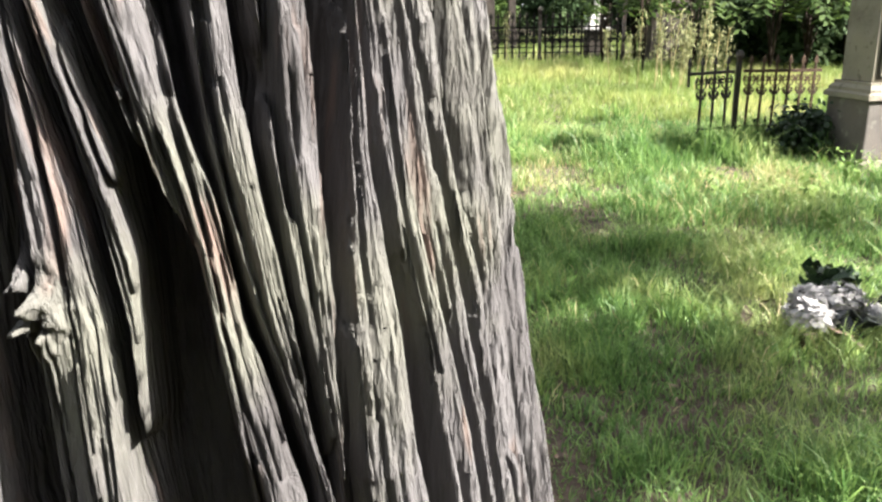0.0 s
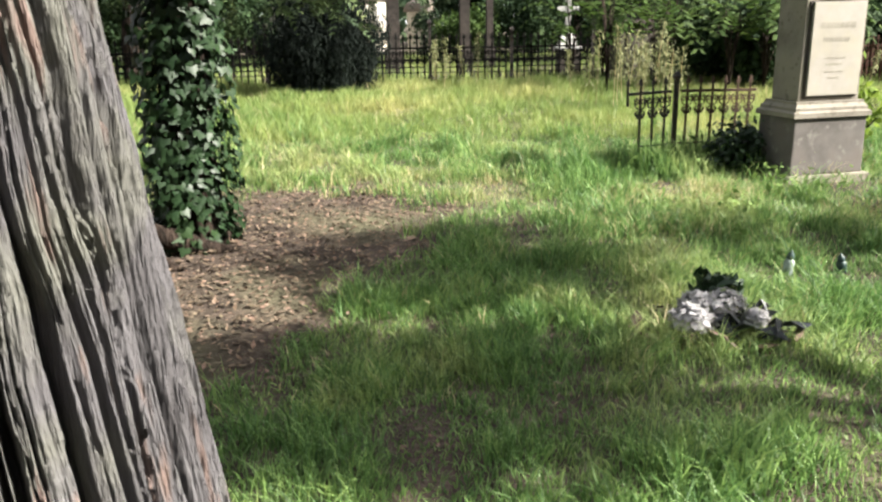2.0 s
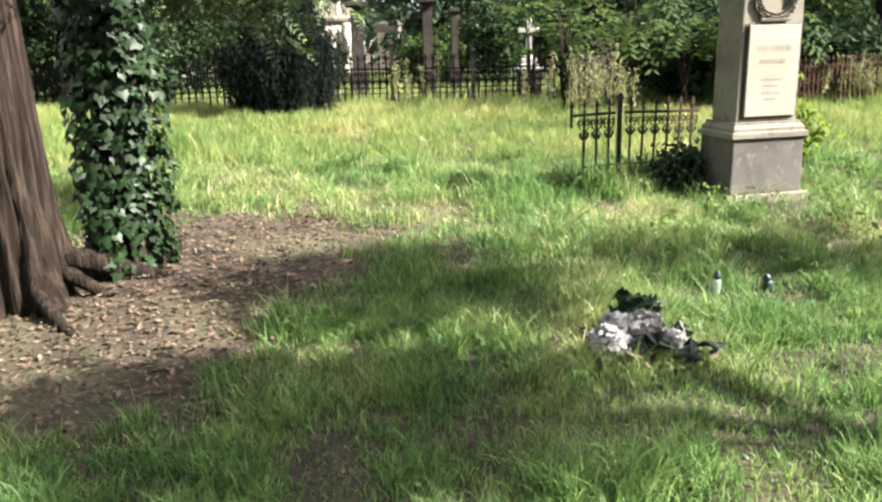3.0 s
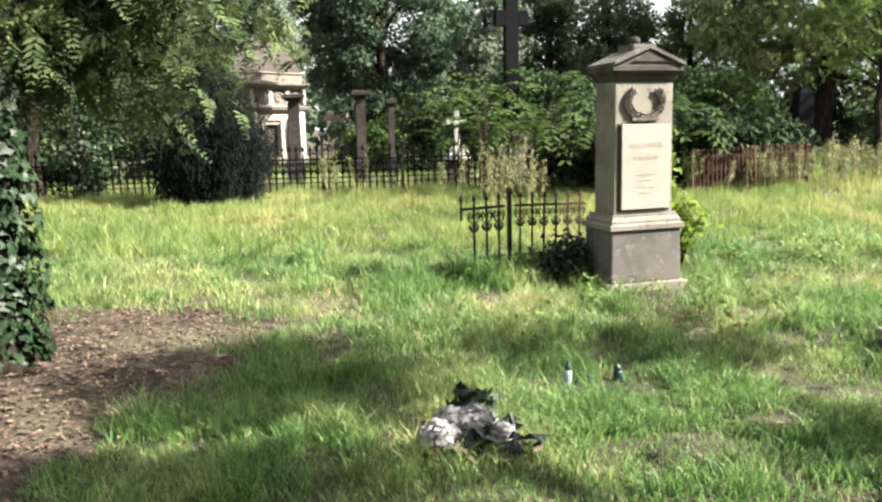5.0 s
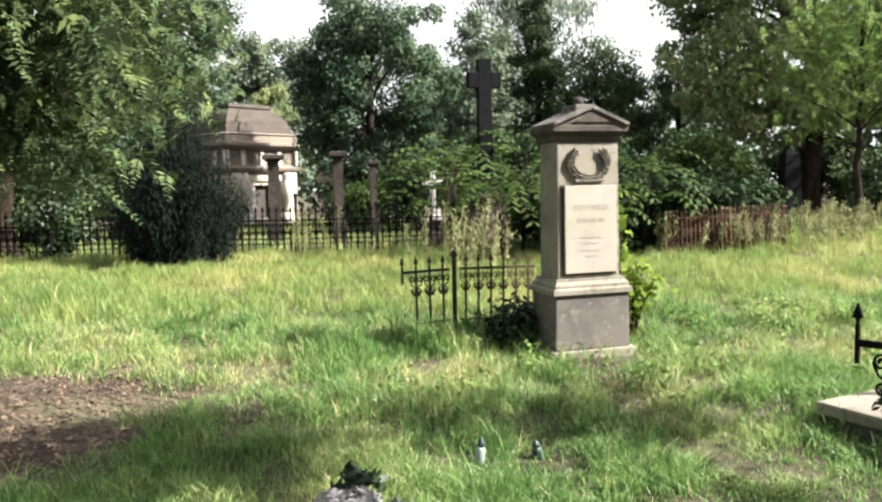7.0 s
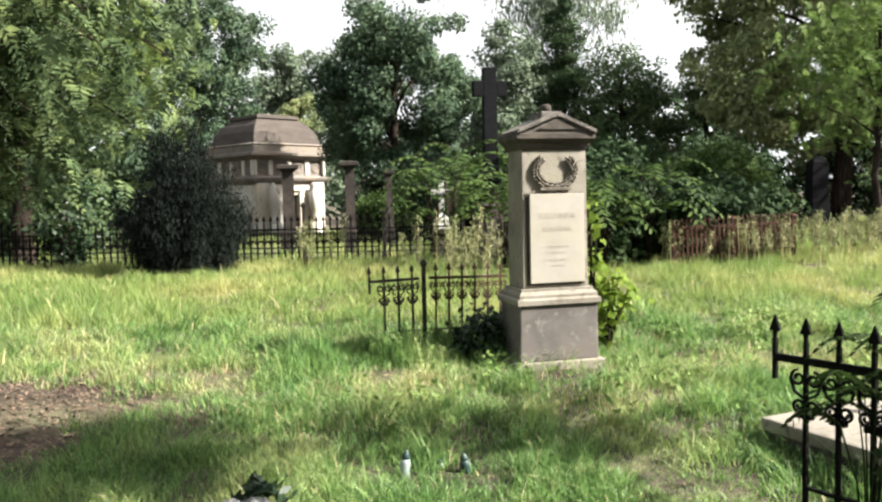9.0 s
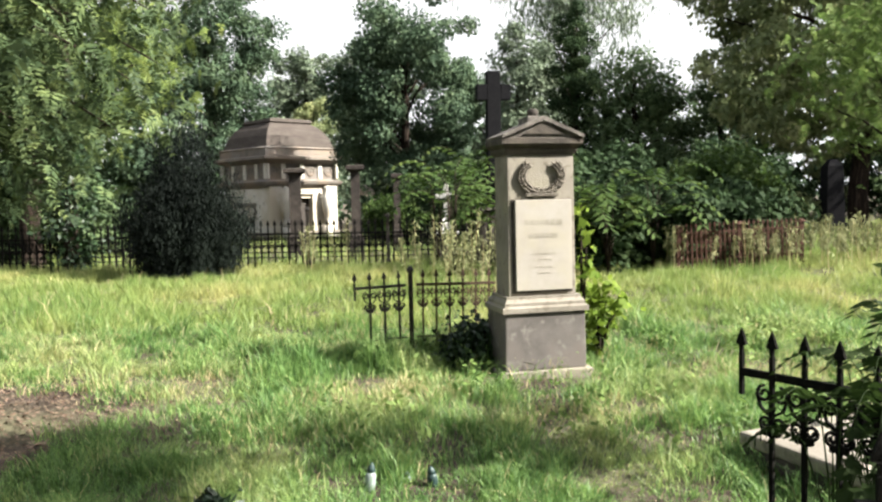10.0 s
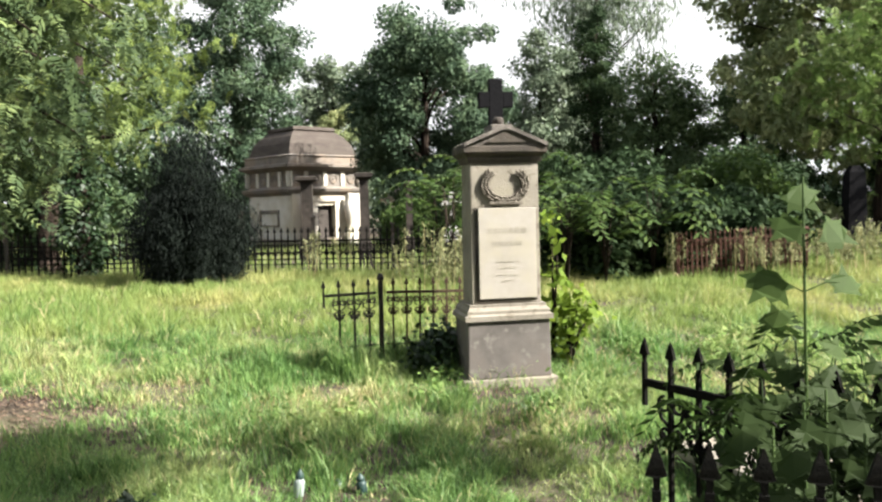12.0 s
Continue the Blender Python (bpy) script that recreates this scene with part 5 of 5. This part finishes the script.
for i, (sx, sy, sn, sh) in enumerate(((2.85, 10.2, 8, 1.05), (3.25, 10.6, 7, 0.95), (2.6, 11.2, 5, 0.85), (12.2, 13.4, 14, 0.75), (12.9, 12.6, 12, 0.7), (7.6, 12.2, 6, 0.6), (10.0, 13.0, 16, 0.7), (8.0, 12.25, 9, 0.62), (8.6, 12.3, 8, 0.7), (9.2, 12.35, 10, 0.6), (7.2, 12.3, 7, 0.7), (11.2, 13.2, 16, 0.75), (9.0, 12.8, 10, 0.7), (6.2, 12.3, 6, 0.7), (0.6, 14.2, 6, 0.9))):
    weeds(sx, sy, sn, sh, 0.25, 90 + i)


# ivy-clad tree at the far railing
def far_ivy_trunk():
    x, y = -4.1, 14.75
    ob = thing("ivy_tree", x, y, g1(x, y), "far trunk overgrown with ivy beside the railing", "tree")
    bm = bmesh.new()
    tube(bm, [(0, 0, -0.1), (0.05, 0, 1.2), (0.0, 0, 2.6), (0.1, 0, 4.2)], 0.14, 8, 0.08)
    part("trunk", bm, BARK, ob, smooth=True)
    c = np.array([(RNG.normal() * 0.22, RNG.normal() * 0.22, z) for z in np.linspace(0.1, 3.6, 90)])
    part("ivy", leaf_mesh("ivy", c, 0.15, 40, 0.055, 0.6), LEAF_IVY, ob)


far_ivy_trunk()


def treeline():
    """The closed wood round the place, far off; behind the path a near, unseen part is added."""
    cs = []
    for a in np.linspace(0, 2 * math.pi, 420):
        for _ in range(3):
            d = RNG.uniform(48, 60)
            top = 6.0 + 2.2 * math.sin(5 * a) + 1.5 * math.sin(13 * a + 1)
            back = sstep(0.2, 0.75, -math.cos(a))                    # unseen, it comes close behind the path and cuts skylight
            d = d + (RNG.uniform(8, 13) - d) * float(back)
            cs.append((3 + d * math.sin(a), d * math.cos(a), RNG.uniform(0, 1) * (top + 2 * float(back))))
    me = leaf_mesh("treeline", np.array(cs), 1.1, 26, 0.42, 0.2)
    tagged(part("distant_wood", me, LEAF_DARK), "dark green wood round the cemetery, close and unseen behind", "wood", kind="stuff")


treeline()


# ---- small things on the grass ----
PETAL = material("faded white petals", [(0.21, 0.20, 0.205), (0.33, 0.32, 0.325), (0.47, 0.455, 0.455)], 0.8, 20, 4, 0, island=0.25, translucent=0.2)
RIBBON = material("black foil", [(0.012, 0.014, 0.016), (0.03, 0.034, 0.036)], 0.35, 20, 4, 0.4, 60)
GLASSY = material("milky lantern glass", [(0.26, 0.31, 0.30), (0.36, 0.41, 0.39)], 0.25, 10, 3, 0, translucent=0.3)
GREENPLASTIC = material("dark lantern lid", [(0.012, 0.03, 0.028), (0.03, 0.05, 0.048)], 0.4, 20, 3, 0)


def bouquet():
    x, y = 1.70, 3.36
    ob = thing("grave_bouquet", x, y, g1(x, y), "withered bouquet of pale flowers in black foil", "bouquet")
    ob.scale = (1.3, 1.3, 1.0)
    rng = random.Random(6)
    for px, py, pz, r in ((-0.09, -0.05, 0.10, 0.085), (0.05, 0.03, 0.14, 0.085), (-0.04, 0.05, 0.13, 0.075), (0.15, -0.02, 0.09, 0.05)):
        n = 210
        d = unit(RNG.normal(size=(n, 3)))
        d[:, 2] = np.abs(d[:, 2]) * 1.0 - 0.25
        d = unit(d)
        p = np.array([px, py, pz]) + d * r * RNG.uniform(0.72, 1.0, (n, 1))
        b = unit(np.cross(d, RNG.normal(size=(n, 3))))
        a = unit(np.cross(b, d) + d * RNG.uniform(0.1, 0.9, (n, 1)))
        s = RNG.uniform(0.015, 0.027, (n, 1))
        part("flower_head", mesh_np("flower_head", *quads_at(p, a * s, b * s * 0.6)), PETAL, ob)
    bm = bmesh.new()
    for k in range(16):
        a = rng.uniform(0, 2 * math.pi)
        q = Vector((0.14 + 0.12 * math.cos(a), -0.06 + 0.09 * math.sin(a), rng.uniform(0.03, 0.13)))
        vs = [bm.verts.new(q + Vector((rng.uniform(-1, 1) * 0.075, rng.uniform(-1, 1) * 0.06, rng.uniform(-0.5, 0.8) * 0.06))) for _ in range(5)]
        c = bm.verts.new(q + Vector((0, 0, 0.05)))
        for i in range(5):
            bm.faces.new((vs[i], vs[(i + 1) % 5], c))
    part("black_foil", bm, RIBBON, ob, "crumpled black foil")
    c = np.array([(0.02 + rng.gauss(0, 0.07), 0.12 + rng.gauss(0, 0.03), rng.uniform(0.1, 0.25)) for _ in range(9)])
    part("leaves", leaf_mesh("leaves", c, 0.03, 8, 0.028, 0.2, 0.2, 1.4), LEAF_IVY, ob)
    c = np.array([(rng.gauss(0, 0.12), rng.gauss(0, 0.08), rng.uniform(0.0, 0.06)) for _ in range(16)])
    part("dry_leaves", leaf_mesh("dry_leaves", c, 0.04, 8, 0.03, 0.2, 0.6, 1.4), LITTER, ob)


bouquet()


def lantern(x, y, h, r, glass, label, tilt=0):
    ob = thing("grave_lantern", x, y, g1(x, y) - 0.035, label, "grave lantern", group="grave lanterns", ry=tilt)
    bm = bmesh.new()
    lathe(bm, [(r * 0.75, -0.01), (r * 0.8, 0.02), (r, h * 0.2), (r, h * 0.6), (r * 0.7, h * 0.72)], 14)
    part("glass", bm, glass, ob, smooth=True)
    bm = bmesh.new()
    lathe(bm, [(r * 0.75, h * 0.72), (r * 0.82, h * 0.76), (r * 0.6, h * 0.88), (r * 0.25, h * 0.95), (r * 0.15, h)], 14)
    part("lid", bm, GREENPLASTIC, ob, smooth=True)


lantern(2.42, 4.22, 0.19, 0.03, GLASSY, "milky glass grave lantern with a dark lid", 6)
lantern(2.78, 4.28, 0.15, 0.03, GREENPLASTIC, "dark green grave lantern half hidden in grass", -8)
lantern(2.62, 4.36, 0.09, 0.03, GLASSY, "small pale grave lantern in the grass")

# leafy growth in the railed plot
def lobed(p, out, up, s):
    """A maple leaf's outline about p."""
    sd = up.cross(out).normalized()
    up = out.cross(sd)
    prof = [(0, -0.5), (0.3, -0.42), (0.62, -0.45), (0.5, -0.2), (0.85, 0.12), (0.55, 0.12), (0.42, 0.35), (0.2, 0.3), (0.0, 0.8), (-0.2, 0.3), (-0.42, 0.35), (-0.55, 0.12), (-0.85, 0.12),
            (-0.5, -0.2), (-0.62, -0.45), (-0.3, -0.42)]
    return [p + sd * a * s + up * c * s - out * 0.25 * abs(a) * s for a, c in prof]


def maple_sapling(x, y, h, spots, label, mat, seed, size=0.07):
    """A thin stem with large lobed leaves; spots: height and turn of each."""
    ob = thing("maple_sapling", x, y, g1(x, y), label, "sapling")
    rng = random.Random(seed)
    bm = bmesh.new()
    tube(bm, [(0, 0, -0.05), (0.01, 0, h * 0.5), (0, 0.01, h)], 0.008, 6, 0.004)
    part("stem", bm, LEAF_SHRUB, ob, smooth=True)
    for z, a, reach, k in spots:
        out = Vector((math.cos(a), math.sin(a), 0))
        p = out * reach + Vector((0, 0, z + 0.03))
        bm = bmesh.new()
        tube(bm, [(0, 0, z), out * reach * 0.6 + Vector((0, 0, z + 0.03)), p], 0.003, 4, 0.002)
        vs = [bm.verts.new(v) for v in lobed(p + out * size * 0.3 * k, Vector((out.x * 0.3, -0.75, 0.5)).normalized(), Vector((rng.uniform(-0.4, 0.4) + out.x * 0.5, 0.1, rng.choice((1, 1, -0.6)))), size * k)]
        bm.faces.new(vs)
        part("leaf", bm, mat, ob)
    return ob


maple_sapling(4.56, 2.62, 1.72, [(1.62, 1.2, 0.02, 1.1), (1.52, 3.6, 0.05, 1.0), (1.50, -0.4, 0.07, 1.1), (1.33, 3.3, 0.10, 1.25), (1.33, 0.1, 0.12, 1.0), (1.22, 3.4, 0.08, 0.8), (1.1, 0.3, 0.1, 0.8)],
              "young maple sapling with large lobed green leaves", LEAF_SHRUB, 5, 0.095)
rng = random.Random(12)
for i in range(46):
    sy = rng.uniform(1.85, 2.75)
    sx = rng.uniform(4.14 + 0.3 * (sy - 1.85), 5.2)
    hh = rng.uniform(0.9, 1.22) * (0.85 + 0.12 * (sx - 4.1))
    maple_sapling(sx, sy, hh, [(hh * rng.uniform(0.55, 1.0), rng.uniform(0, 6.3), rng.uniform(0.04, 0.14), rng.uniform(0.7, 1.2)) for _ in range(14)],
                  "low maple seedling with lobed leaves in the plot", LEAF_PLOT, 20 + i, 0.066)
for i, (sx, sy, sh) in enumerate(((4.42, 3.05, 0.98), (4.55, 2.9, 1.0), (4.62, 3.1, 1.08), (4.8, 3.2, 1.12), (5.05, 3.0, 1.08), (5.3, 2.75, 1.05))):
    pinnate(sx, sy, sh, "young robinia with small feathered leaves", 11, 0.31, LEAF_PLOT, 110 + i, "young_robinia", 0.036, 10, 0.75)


# low leafy weeds in the grass before and beside the gravestone
def ground_weeds():
    n = 420
    x, y = RNG.uniform(1.6, 6.4, n), RNG.uniform(4.6, 7.6, n)
    ok = RNG.random(n) < 0.15 + sstep(0.0, 0.5, vnoise(x * 1.3, y * 1.3, 81)) * sstep(4.4, 6.0, y)
    ok &= (x > 3.3) | (y < 5.9) | (RNG.random(n) < 0.12)
    ok &= ~((x > 3.2) & (x < 4.2) & (y > 6.3) & (y < 7.2))
    x, y = x[ok], y[ok]
    c = np.stack((x, y, gz(x, y) + RNG.uniform(0.05, 0.16, len(x))), 1)
    tagged(part("ground_weeds", leaf_mesh("ground_weeds", c, 0.08, 22, 0.024, 0.3, 0.45, 1.3), LEAF_WEED), "low bright leafy weeds among the grass", "weeds", kind="stuff")


ground_weeds()
